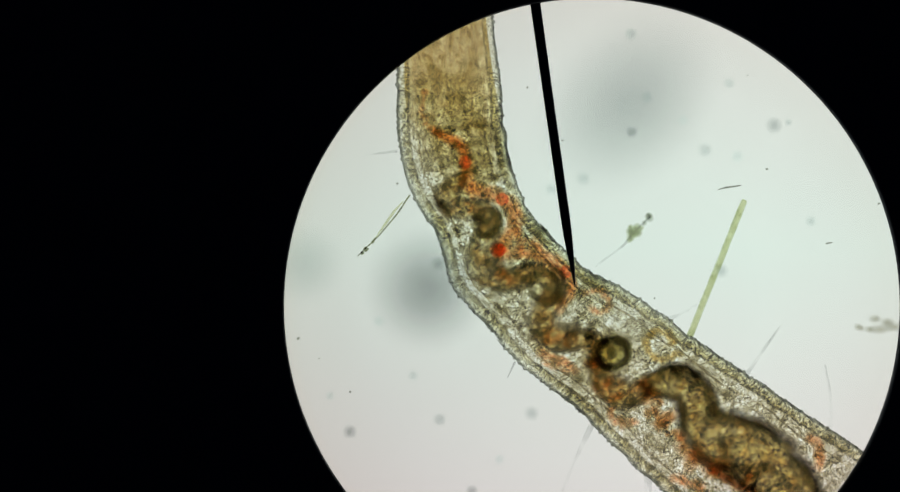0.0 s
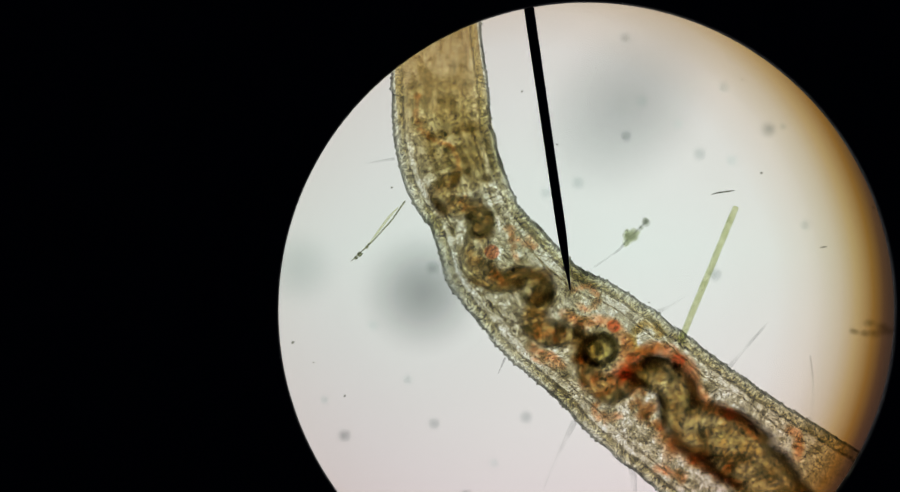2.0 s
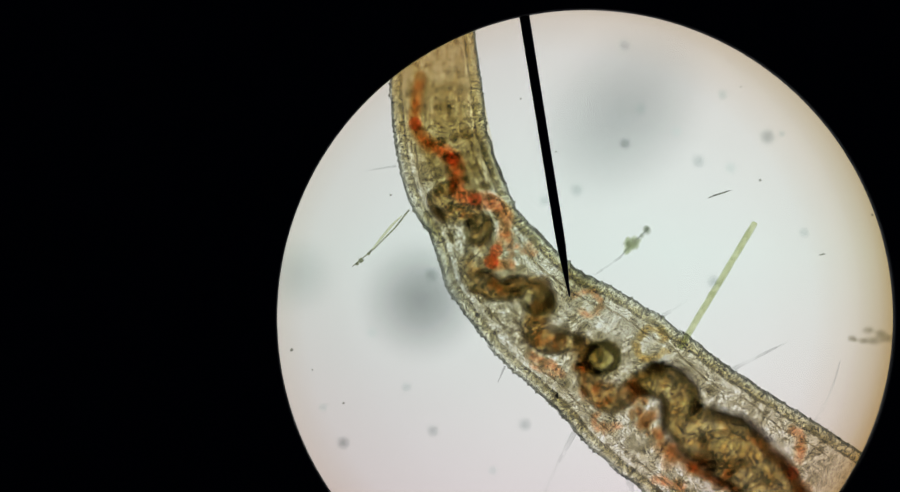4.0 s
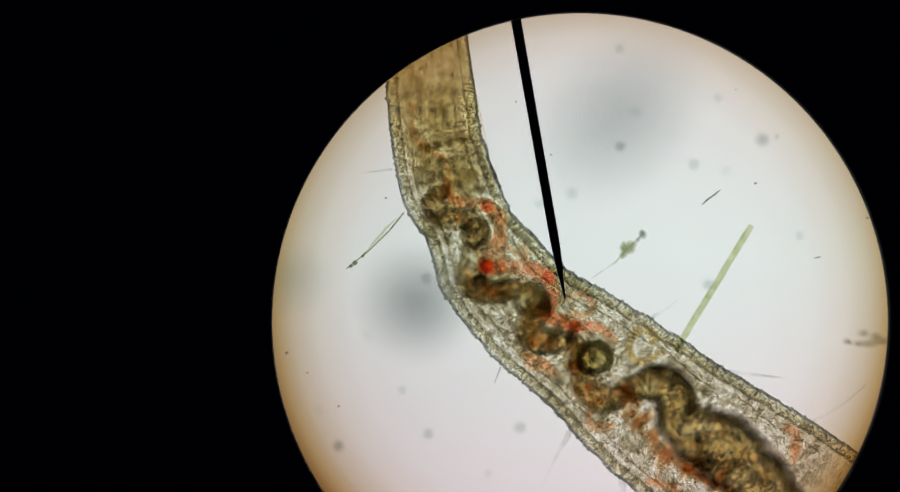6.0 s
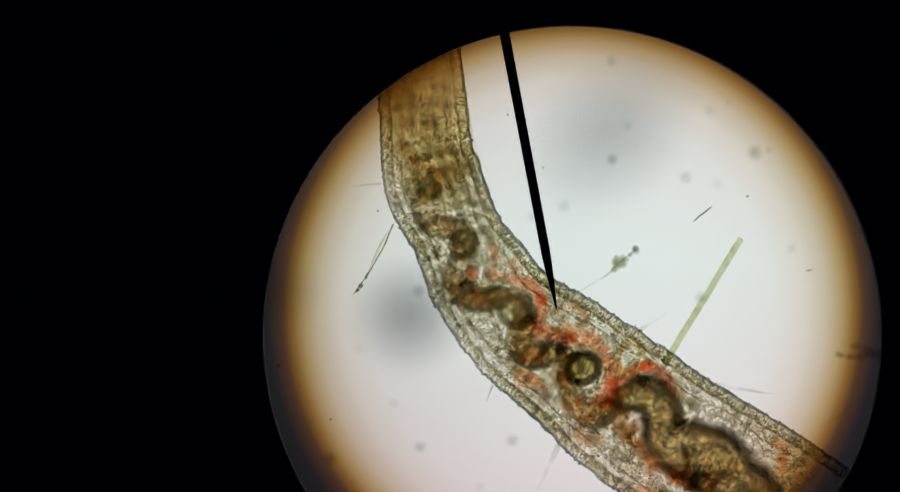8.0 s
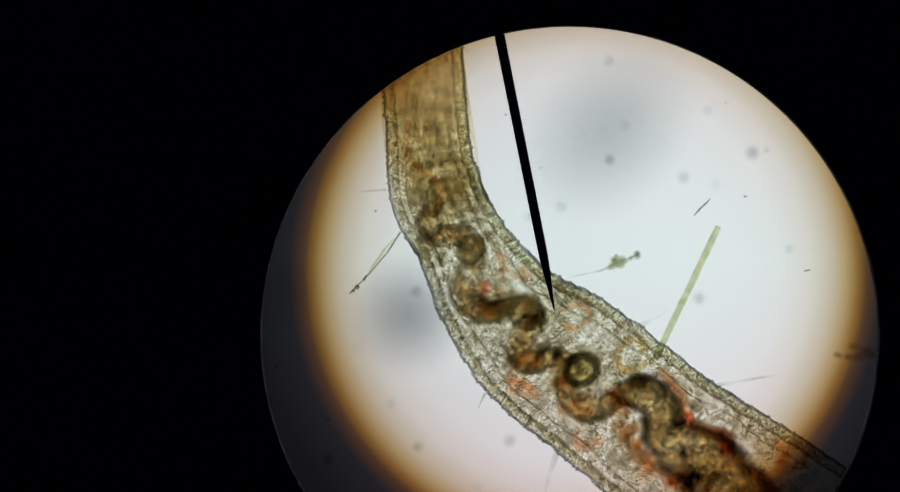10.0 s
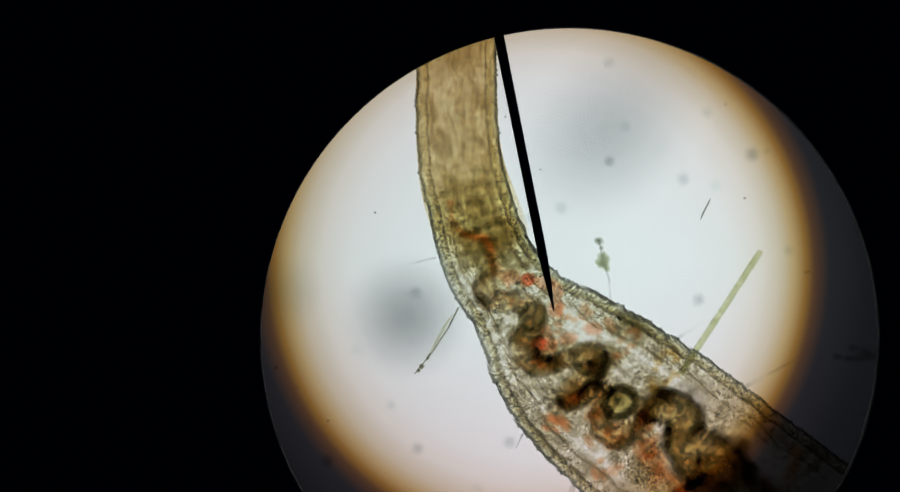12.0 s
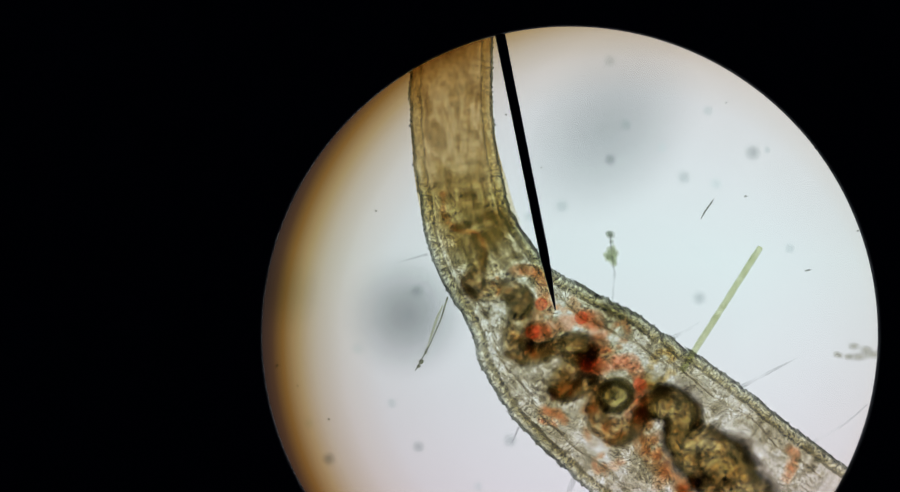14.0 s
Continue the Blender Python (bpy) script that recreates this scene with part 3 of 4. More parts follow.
GRAIN = film_material("pale_grit", (0.86, 0.87, 0.83), (0.60, 0.61, 0.58), 900.0, 200.0)
GLASS = film_material("slide_glass", (0.985, 0.99, 0.985), (0.975, 0.98, 0.976), 7.0, 0.5)

# ---- builders ----


def mesh_of(name, bm, material, smooth=True):
    me = bpy.data.meshes.new(name)
    bm.to_mesh(me)
    bm.free()
    me.materials.append(material)
    for p in me.polygons:
        p.use_smooth = smooth
    return me


def part(name, data, material, parent, label=""):
    """One mesh object under a thing or a part; data is a bmesh or a mesh to share."""
    ob = new(name, mesh_of(name, data, material) if isinstance(data, bmesh.types.BMesh) else data)
    ob.parent = parent
    return tagged(ob, label)


def thing(name, label, category, group="", kind="", data=None):
    return tagged(new(name, data), label, category, group, kind)


def lens(n=12, rings=(1.0, 0.8, 0.45), heights=(0.0, 0.6, 0.92), ragged=0.0, closed=True, rng=random):
    """A low rounded lump of unit radius, standing on its flat side."""
    bm = bmesh.new()
    wob = [1 + rng.uniform(-ragged, ragged) for _ in range(n)]
    loops = []
    for r, h in zip(rings, heights):
        loops.append([bm.verts.new((r * wob[i] * math.cos(2 * math.pi * i / n), r * wob[i] * math.sin(2 * math.pi * i / n), h)) for i in range(n)])
    for a, b in zip(loops, loops[1:]):
        for i in range(n):
            bm.faces.new((a[i], a[(i + 1) % n], b[(i + 1) % n], b[i]))
    top = bm.verts.new((0, 0, 1))
    for i in range(n):
        bm.faces.new((loops[-1][i], loops[-1][(i + 1) % n], top))
    if closed:
        bm.faces.new(loops[0][::-1])
    return bm


def sweep(points, radii, n=8, flat=1.0):
    """A tapering tube through points."""
    bm = bmesh.new()
    pts = [Vector(p) for p in points]
    loops = []
    for i, p in enumerate(pts):
        d = (pts[min(i + 1, len(pts) - 1)] - pts[max(i - 1, 0)]).normalized()
        side = Vector((-d.y, d.x, 0)).normalized()
        up = d.cross(side)
        loops.append([bm.verts.new(p + radii[i] * (math.cos(a) * side + flat * math.sin(a) * up)) for a in [2 * math.pi * k / n for k in range(n)]])
    for a, b in zip(loops, loops[1:]):
        for i in range(n):
            bm.faces.new((a[i], a[(i + 1) % n], b[(i + 1) % n], b[i]))
    bm.faces.new(loops[0][::-1])
    bm.faces.new(loops[-1])
    return bm


def annulus(inner, outer, z0, z1, n=192, lip=0.0):
    """A flat ring with thickness; lip bevels its inner edge."""
    bm = bmesh.new()
    prof = [(outer, z0), (inner, z0), (inner, z1 - lip), (inner + lip, z1), (outer, z1)]
    loops = [[bm.verts.new((r * math.cos(2 * math.pi * i / n), r * math.sin(2 * math.pi * i / n), z)) for i in range(n)] for r, z in prof]
    for a, b in zip(loops, loops[1:] + loops[:1]):
        for i in range(n):
            bm.faces.new((a[i], a[(i + 1) % n], b[(i + 1) % n], b[i]))
    bmesh.ops.recalc_face_normals(bm, faces=bm.faces)
    return bm


# ---- the microscope ----
Z_STOP = 0.0075
bm = annulus(FIELD * U * (H - Z_STOP) / H, 0.42, Z_STOP, Z_STOP + 0.002, 256, 0.0004)
stop = thing("field_stop", "matt black round field stop inside the eyepiece", "diaphragm", kind="structure", data=mesh_of("field_stop", bm, BLACK))
stop.location = P(CX, CY, 0)
stop.location.xy = P(CX, CY, Z_STOP).xy

bm = lens(96, (1.0, 1.0, 0.97), (0.0, 0.9, 1.0), closed=True)
bmesh.ops.scale(bm, vec=(0.5, 0.5, 0.006), verts=bm.verts)
lamp = thing("lamp_disc", "bright white ground-glass disc of the microscope lamp", "lamp", kind="structure", data=mesh_of("lamp_disc", bm, LAMP, False))
lamp.location = (0.043, -0.019, -0.27)

bm = bmesh.new()
bmesh.ops.create_cube(bm, size=1.0)
bmesh.ops.scale(bm, vec=(0.5, 0.36, 0.004), verts=bm.verts)
bmesh.ops.bevel(bm, geom=bm.edges[:], offset=0.0008, segments=2, affect="EDGES")
slide = thing("microscope_slide", "clear glass microscope slide lying over the lamp", "slide", kind="structure", data=mesh_of("microscope_slide", bm, GLASS, False))
slide.location = (0, 0, -0.0021)

# added ring below the slide: its painted vignette wanders into the field as the phone leaves the axis
VIGNETTE_R = 0.5355
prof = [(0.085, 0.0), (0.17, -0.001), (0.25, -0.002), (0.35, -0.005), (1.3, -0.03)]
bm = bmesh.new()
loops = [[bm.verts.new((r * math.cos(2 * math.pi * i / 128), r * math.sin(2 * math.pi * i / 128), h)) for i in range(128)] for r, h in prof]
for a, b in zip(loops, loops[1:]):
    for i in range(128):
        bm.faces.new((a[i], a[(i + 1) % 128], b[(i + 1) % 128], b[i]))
rim = thing("condenser_iris", "added vignette ring, clear inside, with a soft amber then smoke-dark edge", "diaphragm", kind="structure", data=mesh_of("condenser_iris", bm, VIGNETTE))
rim.scale = (VIGNETTE_R, VIGNETTE_R, VIGNETTE_R)
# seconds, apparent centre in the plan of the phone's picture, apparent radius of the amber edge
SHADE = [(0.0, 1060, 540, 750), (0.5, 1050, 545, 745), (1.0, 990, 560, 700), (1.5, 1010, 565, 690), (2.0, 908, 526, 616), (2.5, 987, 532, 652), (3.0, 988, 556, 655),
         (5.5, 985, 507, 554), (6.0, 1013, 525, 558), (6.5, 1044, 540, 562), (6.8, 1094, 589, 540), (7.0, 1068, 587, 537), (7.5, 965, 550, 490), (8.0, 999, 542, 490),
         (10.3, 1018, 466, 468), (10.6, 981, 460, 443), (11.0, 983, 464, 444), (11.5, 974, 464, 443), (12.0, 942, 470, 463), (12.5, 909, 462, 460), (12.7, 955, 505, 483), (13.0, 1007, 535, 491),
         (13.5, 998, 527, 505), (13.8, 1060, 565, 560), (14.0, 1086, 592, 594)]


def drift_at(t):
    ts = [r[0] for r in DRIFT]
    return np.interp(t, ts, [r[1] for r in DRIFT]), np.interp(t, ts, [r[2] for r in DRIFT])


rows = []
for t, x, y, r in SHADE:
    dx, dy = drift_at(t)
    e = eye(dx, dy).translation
    # depth chosen so the ring shows radius r in the camera's view
    gap = 0.25 * VIGNETTE_R * H / (U * r)
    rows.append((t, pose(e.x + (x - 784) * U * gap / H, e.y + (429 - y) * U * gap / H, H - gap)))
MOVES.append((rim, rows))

# pointer
L = 620.0
prof = [(0, 0.7), (6, 1.6), (30, 3.6), (60, 6.0), (90, 7.6), (120, 8.0), (300, 8.2), (L, 9.2)]
pointer = thing("eyepiece_pointer", "black tapering pointer needle fixed in the eyepiece", "pointer",
                data=mesh_of("eyepiece_pointer", sweep([(0, s * U, 0) for s, _ in prof], [r * U for _, r in prof], 12, 0.35), BLACK))
# seconds, tip x, tip y, lean in degrees
POINT = [(0.0, 1001, 499, 8.0), (1.5, 1002.5, 500, 8.2), (3.0, 1003, 499, 8.7), (5.5, 1004.5, 497, 9.8), (6.5, 1004, 496, 10.1), (8.0, 1004, 493, 10.65), (10.3, 1004, 492, 11.3), (14.0, 1005, 492.5, 11.35)]
MOVES.append((pointer, [(t, Matrix.Translation(P(x, y, Z_STOP - 0.001)) @ pose(0, 0, 0, 0, 0, a)) for t, x, y, a in POINT]))

# ---- the worm ----
worm = thing("aquatic_worm", "translucent straw-coloured water worm with coiled dark gut", "worm")
rng = random.Random(7)


def half_width(u):
    return rest_width(u) / 2


def pad(u0, v0, a, b, height=1.0, nx=4, ny=6, low=-1.0, high=1.0, bend=0.0):
    """A domed pad of unit half sizes, a and b plan units across, with its rest place as texture coordinates."""
    bm = bmesh.new()
    grid = [[bm.verts.new((-1 + 2 * i / nx, low + (high - low) * j / ny, 0)) for j in range(ny + 1)] for i in range(nx + 1)]
    uv = bm.loops.layers.uv.new("rest")
    own = bm.loops.layers.uv.new("piece")
    for i in range(nx):
        for j in range(ny):
            bm.faces.new((grid[i][j], grid[i + 1][j], grid[i + 1][j + 1], grid[i][j + 1]))
    for f in bm.faces:
        for l in f.loops:
            l[uv].uv = ((u0 + l.vert.co.x * a) / 100, (v0 + l.vert.co.y * b) / 100)
            l[own].uv = l.vert.co.xy
    for v in bm.verts:
        x, y = v.co.x, v.co.y
        v.co.z = height * math.sqrt(max(0.0, 1 - y * y)) * (1 - 0.35 * x * x)
        v.co.x = x * min(max(1 - bend * y, 0.12), 2.0)     # a wedge where the way bends
    return bm


STEP = 30.0
u = 20.0
COLS = 6
while u < LENGTH - 60:
    hw = half_width(u) - 18
    b = 2 * hw / (COLS - 1)
    for k in range(COLS):
        v = -hw + b * k
        low, high = max(-1.0, (-hw - 11 - v) / (2 * b)), min(1.0, (hw + 11 - v) / (2 * b))
        ob = part("tissue_plate", pad(u, v, STEP, 2 * b, 1.0, 2, 4, low, high), TISSUE, worm)
        ob.scale = (STEP * U, 2 * b * U, 0.0005)
        ride(ob, u, v, 0.0008 + 0.00014 * (k + 1) + 0.00007 * (int(u / STEP) % 2), follow=0.25)
    u += STEP

# ringed skin along both flanks
RING = 9.0
u = 14.0
while u < LENGTH - 50:
    for s in (1, -1):
        bm = bmesh.new()
        uv = bm.loops.layers.uv.new("rest")
        grid = [[bm.verts.new(((-1, -0.4, 0, 0.4, 1)[i], q / 6, 0)) for q in range(7)] for i in range(5)]
        for i in range(4):
            for j in range(6):
                f = bm.faces.new((grid[i][j], grid[i + 1][j], grid[i + 1][j + 1], grid[i][j + 1]))
                for l in f.loops:
                    l[uv].uv = ((u + s * l.vert.co.x * 1.3 * RING) / 100 + (0 if s > 0 else 30), l.vert.co.y)
        tip = rng.uniform(-0.02, 0.20)
        for v in bm.verts:
            q = v.co.y
            v.co.z = math.sqrt(max(0, 1 - (2 * q - 1) ** 2)) + 0.1
            v.co.y = q * (1 + tip * max(-0.2, 0.8 - 2.2 * abs(v.co.x)))
        ob = part("skin_ring", bm, SKIN, worm)
        ob.scale = (1.3 * RING * U, 22 * U, 0.0018)
        w = half_width(u) - 22 + 4.5 * noise.noise((u / 30, 4.0 * s, 0)) + 1.6 * noise.noise((u / 11, 9.0 * s, 0))
        ride(ob, u, s * w, 0.0008, 0 if s > 0 else 180, follow=0.3)
    u += RING

# amber glands round the fore gut
for u in np.arange(20, 650, 16):
    q = min(max(0.0, (u - 430) / 190), 1.0)
    r, v = 135 - 62 * q ** 0.8, 14 * q
    reach = (half_width(u) - 13) / r
    ob = part("gland_lobe", pad(u, v, 16, r, 1.0, 2, 6, max(-1.0, -reach), min(1.0, reach)), AMBER, worm, "amber-brown gland lobe")
    ob.scale = (16 * U, r * U, 0.0010)
    ride(ob, u, v, 0.0022)

# gut: plan x, y and half width along its winding way
FORE = [(806, 308, 8), (796, 318, 14), (782, 332, 20), (782, 354, 22), (804, 366, 20), (832, 366, 20), (852, 382, 22), (850, 408, 22), (838, 432, 22), (836, 458, 25), (856, 480, 24), (886, 488, 20), (912, 482, 19)]
MID = [(912, 482, 19), (938, 476, 20), (962, 488, 22), (964, 514, 22), (948, 540, 24), (942, 566, 24), (962, 588, 24), (992, 594, 20), (1020, 590, 17), (1044, 604, 20), (1042, 634, 22), (1052, 662, 24), (1074, 684, 26), (1102, 688, 22), (1122, 676, 18)]
HIND = [(1122, 676, 18), (1148, 668, 26), (1182, 668, 33), (1210, 694, 36), (1222, 732, 42), (1250, 760, 54), (1302, 788, 60), (1350, 832, 58), (1388, 884, 58), (1455, 975, 58)]
at = 0.0
for way, material, step in ((FORE, FOREGUT, 10.0), (MID, GUT, 10.0), (HIND, HINDGUT, 13.0)):
    c = curve_through(way, step)
    gap = math.hypot(*(c[1, :2] - c[0, :2]))
    for i, (x, y, r) in enumerate(c):
        if i == 0 and way is not FORE:
            continue
        r *= 1 + 0.24 * noise.noise((i * gap / 24, r / 50, 3.0))
        d = c[min(i + 1, len(c) - 1), :2] - c[max(i - 1, 0), :2]
        u, v = to_body(x, y)
        heading = math.degrees(math.atan2(-d[1], d[0])) - on_body(u, v, 0.0)[2]
        at += gap
        e, f = c[i, :2] - c[max(i - 1, 0), :2], c[min(i + 1, len(c) - 1), :2] - c[i, :2]
        turn = math.atan2(e[1] * f[0] - e[0] * f[1], e[0] * f[0] + e[1] * f[1])
        ob = part("gut_piece", pad(at, 0, gap, r * 1.12, 1.0, 4, 12, bend=turn / gap * r * 1.12), material, worm)
        ob.scale = (gap * U, r * 1.12 * U, 0.0012)
        ride(ob, u, v, 0.0030 + 0.0002 * (i % 3), heading)
# creased films in the tissue, one beside the other, but not on the gut
gut_way = np.concatenate([curve_through(q, 10.0) for q in (FORE, MID, HIND)])
u = 374.0
while u < LENGTH - 180:
    hw = half_width(u) - 12
    b = 2 * hw / 6
    for k in range(6):
        v = -hw + b * (k + 0.5)
        x, y, _ = on_body(u, v, 0.0)
        if (np.hypot(gut_way[:, 0] - x, gut_way[:, 1] - y) - gut_way[:, 2]).min() < -9:
            continue
        ob = part("tissue_film", pad(u, v, 24, 0.85 * b, 1.0, 2, 3), CREASE, worm, "creased clear tissue film")
        ob.scale = (24 * U, 0.85 * b * U, 0.0004)
        ride(ob, u, v, 0.0019 + 0.0001 * (k % 2), follow=0.8)
    u += 28.0

# the thin line of the muscle layer inside the skin
u = 540.0
while u < LENGTH - 180:
    for side in (1, -1):
        drop = 36 + 9 * noise.noise((u / 90, 3.0 * side, 5.0))
        ob = part("muscle_line", sweep([(-14 * U, 0, 0), (-7 * U, rng.uniform(-1, 1) * U, 0), (0, rng.uniform(-1.2, 1.2) * U, 0), (7 * U, rng.uniform(-1, 1) * U, 0), (14 * U, 0, 0)], [0.5 * U, 1.5 * U, 1.8 * U, 1.5 * U, 0.5 * U], 6, 0.5), MUSCLE, worm)
        ride(ob, u, side * (half_width(u) - drop), 0.0024, follow=0.35)
    u += 15.0

# folds and clots of contents along the gut
fold_meshes = [mesh_of("gut_fold", lens(12, ragged=0.3, rng=rng), MOTTLE) for _ in range(4)]
for way, step, spread in ((FORE, 9.0, 0.75), (MID, 8.0, 0.75), (HIND, 17.0, 0.85)):
    for x, y, r in curve_through(way, step):
        u, v = to_body(x + rng.uniform(-spread, spread) * r, y + rng.uniform(-spread, spread) * r)
        ob = part("gut_fold", fold_meshes[rng.randrange(4)], MOTTLE, worm)
        q = rng.uniform(9, 20)
        ob.scale = (q * U, q * rng.uniform(0.6, 1.0) * U, 0.0008)
        ride(ob, u, v, 0.0040, rng.uniform(0, 180))
# brown haze of gut tissue in the bends
haze_meshes = [mesh_of("gut_haze", lens(14, ragged=0.3, rng=rng), HAZE) for _ in range(3)]
for way, reach in ((FORE, 1.5), (MID, 1.7)):
    for x, y, r in curve_through(way, 17.0):
        ob = part("gut_haze", haze_meshes[rng.randrange(3)], HAZE, worm, "brown haze of tissue beside the gut")
        q = r * reach * rng.uniform(0.85, 1.15)
        ob.scale = (q * U, q * rng.uniform(0.7, 1.0) * U, 0.0006)
        ride(ob, *to_body(x + rng.uniform(-7, 7), y + rng.uniform(-7, 7)), 0.0026, rng.uniform(0, 180))
coil_shape = ((1.0, 0.85, 0.5), (0, 0.6, 0.9), 0.05)
coil_mesh = mesh_of("gut_loop", lens(20, *coil_shape, False, rng), COIL)
bulb_mesh = mesh_of("gut_loop", lens(20, *coil_shape[:2], 0.16, False, rng), BULB)
for x, y, r, me in ((1065, 616, 36, coil_mesh), (948, 501, 36, bulb_mesh), (848, 389, 30, bulb_mesh)):
    u, v = to_body(x, y)
    ob = part("gut_loop", me, COIL, worm, "round gut loop with a dark wall and olive middle")
    ob.scale = (r * 1.06 * U, r * 0.92 * U, 0.0014)
    ride(ob, u, v, 0.0044, rng.uniform(0, 360))

# blood: boluses that run forwards along the back vessel
WAY = [(1570, 1000), (1445, 890), (1404, 822), (1362, 774), (1304, 735), (1258, 716), (1240, 680), (1212, 640), (1181, 620), (1140, 636), (1114, 662), (1094, 672), (1112, 640), (1109, 598), (1078, 566),
       (1036, 564), (1004, 552), (978, 538), (993, 508), (981, 474), (928, 443), (869, 436), (892, 402), (894, 368), (855, 338), (816, 328), (812, 292), (800, 254), (766, 236), (742, 216), (735, 190), (742, 158), (752, 110), (765, 20), (758, -120), (748, -270)]
way = curve_through(WAY, 2.0)
way_uv = np.array([to_body(x, y) for x, y in way])
WAY_LEN = 2.0 * (len(way) - 1)
COIL_AT = 2.0 * int(np.argmin((way[:, 0] - 1100) ** 2 + (way[:, 1] - 605) ** 2))
blood_meshes = [mesh_of("blood_clot", lens(10, ragged=0.14, rng=rng), BLOOD) for _ in range(3)]
clot_mesh = mesh_of("blood_knot", lens(14), CLOT)
BOLUS, CLOTS = 565.0, 32
# way of a bolus past the round loop, by seconds: quick at first, slower in front, then on
PACE = ((-4.0, -1900), (-1.3, -620), (-0.6, -277), (0.0, 0), (0.17, 80), (0.67, 345), (0.8, 395), (1.1, 420), (1.6, 500), (1.85, 600), (2.0, 1200), (2.2, 2400), (6.0, 3600))


way_near = [nearness(x, y) for x, y in way]


# the bolus that the worm's jerk packs together at the round loop: seconds, middle, length; then half of it shoots on and the rest creeps
JERK = ((7.0, -2200, 1.0), (9.9, -560, 1.0), (10.3, -240, 1.0), (10.4, -190, 1.0), (10.6, -110, 0.95), (10.8, 60, 0.48), (11.0, 85, 0.45))
JERK_FAST = JERK + ((11.06, 130, 0.5), (11.3, 1500, 0.5), (14.0, 3600, 0.5))
JERK_SLOW = JERK + ((11.2, 150, 0.5), (11.5, 290, 0.75), (12.0, 420, 0.75), (12.3, 1700, 0.75), (14.0, 3600, 0.75))


def place_of(k, mid, off, t):
    """How far along the vessel clot k of a bolus is at t seconds."""
    if mid == 10.75:
        table = JERK_FAST if k % 2 else JERK_SLOW
        ts = [q[0] for q in table]
        return COIL_AT + float(np.interp(t, ts, [q[1] for q in table]) - off * np.interp(t, ts, [q[2] for q in table]))
    squeeze = 1 - 0.2 * min(max((t - mid - 0.3) / 0.7, 0), 1)
    return COIL_AT + float(np.interp(t - mid, [q[0] for q in PACE], [q[1] for q in PACE])) - off * squeeze


red_meshes = [mesh_of("blood_clot", lens(10, ragged=0.14, rng=rng), BLOOD_RED) for _ in range(3)]
for mid in (-0.8, 2.33, 5.45, 7.95, 10.75, 13.6):
    for k in range(CLOTS):
        off = (k + 0.5) / CLOTS * BOLUS - BOLUS / 2
        ob = part("blood_clot", (red_meshes if (mid > 7 and not (mid == 10.75 and k % 4 != 1) and not (mid > 13 and k < 7)) or (mid > 2 and 9 < k < (30 if mid > 5 else 22)) else blood_meshes)[rng.randrange(3)], BLOOD, worm)
        fat = (0.9 if mid == 10.75 else 1.1 if mid > 10 else 1.0) * (0.74 + 0.38 * math.sin(math.pi * (k + 0.5) / CLOTS))
        ob.scale = (21 * U, rng.uniform(15, 19) * fat * U, 0.0010)
        side = rng.uniform(-3, 3)
        rows = []
        ts = {0.0, 14.0}
        for q in np.arange(0.0, 14.01, 0.1):
            if any(-60 < place_of(k, mid, off, p) < WAY_LEN + 60 for p in (q - 0.1, q, q + 0.1)):
                ts.add(min(14.0, round(float(q), 1)))
        ts = sorted(ts)
        last = None
        for t in ts:
            s = min(max(place_of(k, mid, off, t), 0), WAY_LEN - 4)
            i = int(s / 2)
            u, v = way_uv[i]
            u2, v2 = way_uv[i + 1]
            x, y, a = on_body(u, v + side, t)
            x2, y2, _ = on_body(u2, v2 + side, t)
            sx, sy = shifted(way_near[i], t)
            x, x2, y, y2 = x + sx, x2 + sx, y + sy, y2 + sy
            g = math.degrees(math.atan2(y - y2, x2 - x))
            if last is not None:
                g = last + max(-80, min(80, (g - last + 180) % 360 - 180))
            last = g
            rows.append((t, Matrix.Translation(P(x, y, 0.0052 + 0.00007 * (k % 4))) @ pose(0, 0, 0, 0, 0, g)))
        ob.matrix_basis = rows[0][1] @ Matrix.Diagonal((*ob.scale, 1))
        MOVES.append((ob, rows))
        if k in (5, 12, 19, 27):
            dot = part("blood_knot", clot_mesh, CLOT, worm, "bright red blood knot")
            dot.scale = (12 * U, 12 * U, 0.0010)
            dot.matrix_basis = rows[0][1] @ Matrix.Diagonal((*dot.scale, 1))
            MOVES.append((dot, [(t, Matrix.Translation((0, 0, 0.0004)) @ m) for t, m in rows]))

knot = part("blood_knot", clot_mesh, CLOT, worm, "bright red blood knot")
knot.scale = (13.5 * U, 13.5 * U, 0.0010)
ride(knot, *to_body(866, 437), 0.0056)

# ---- what lies round the worm ----
smudge_mesh = {}


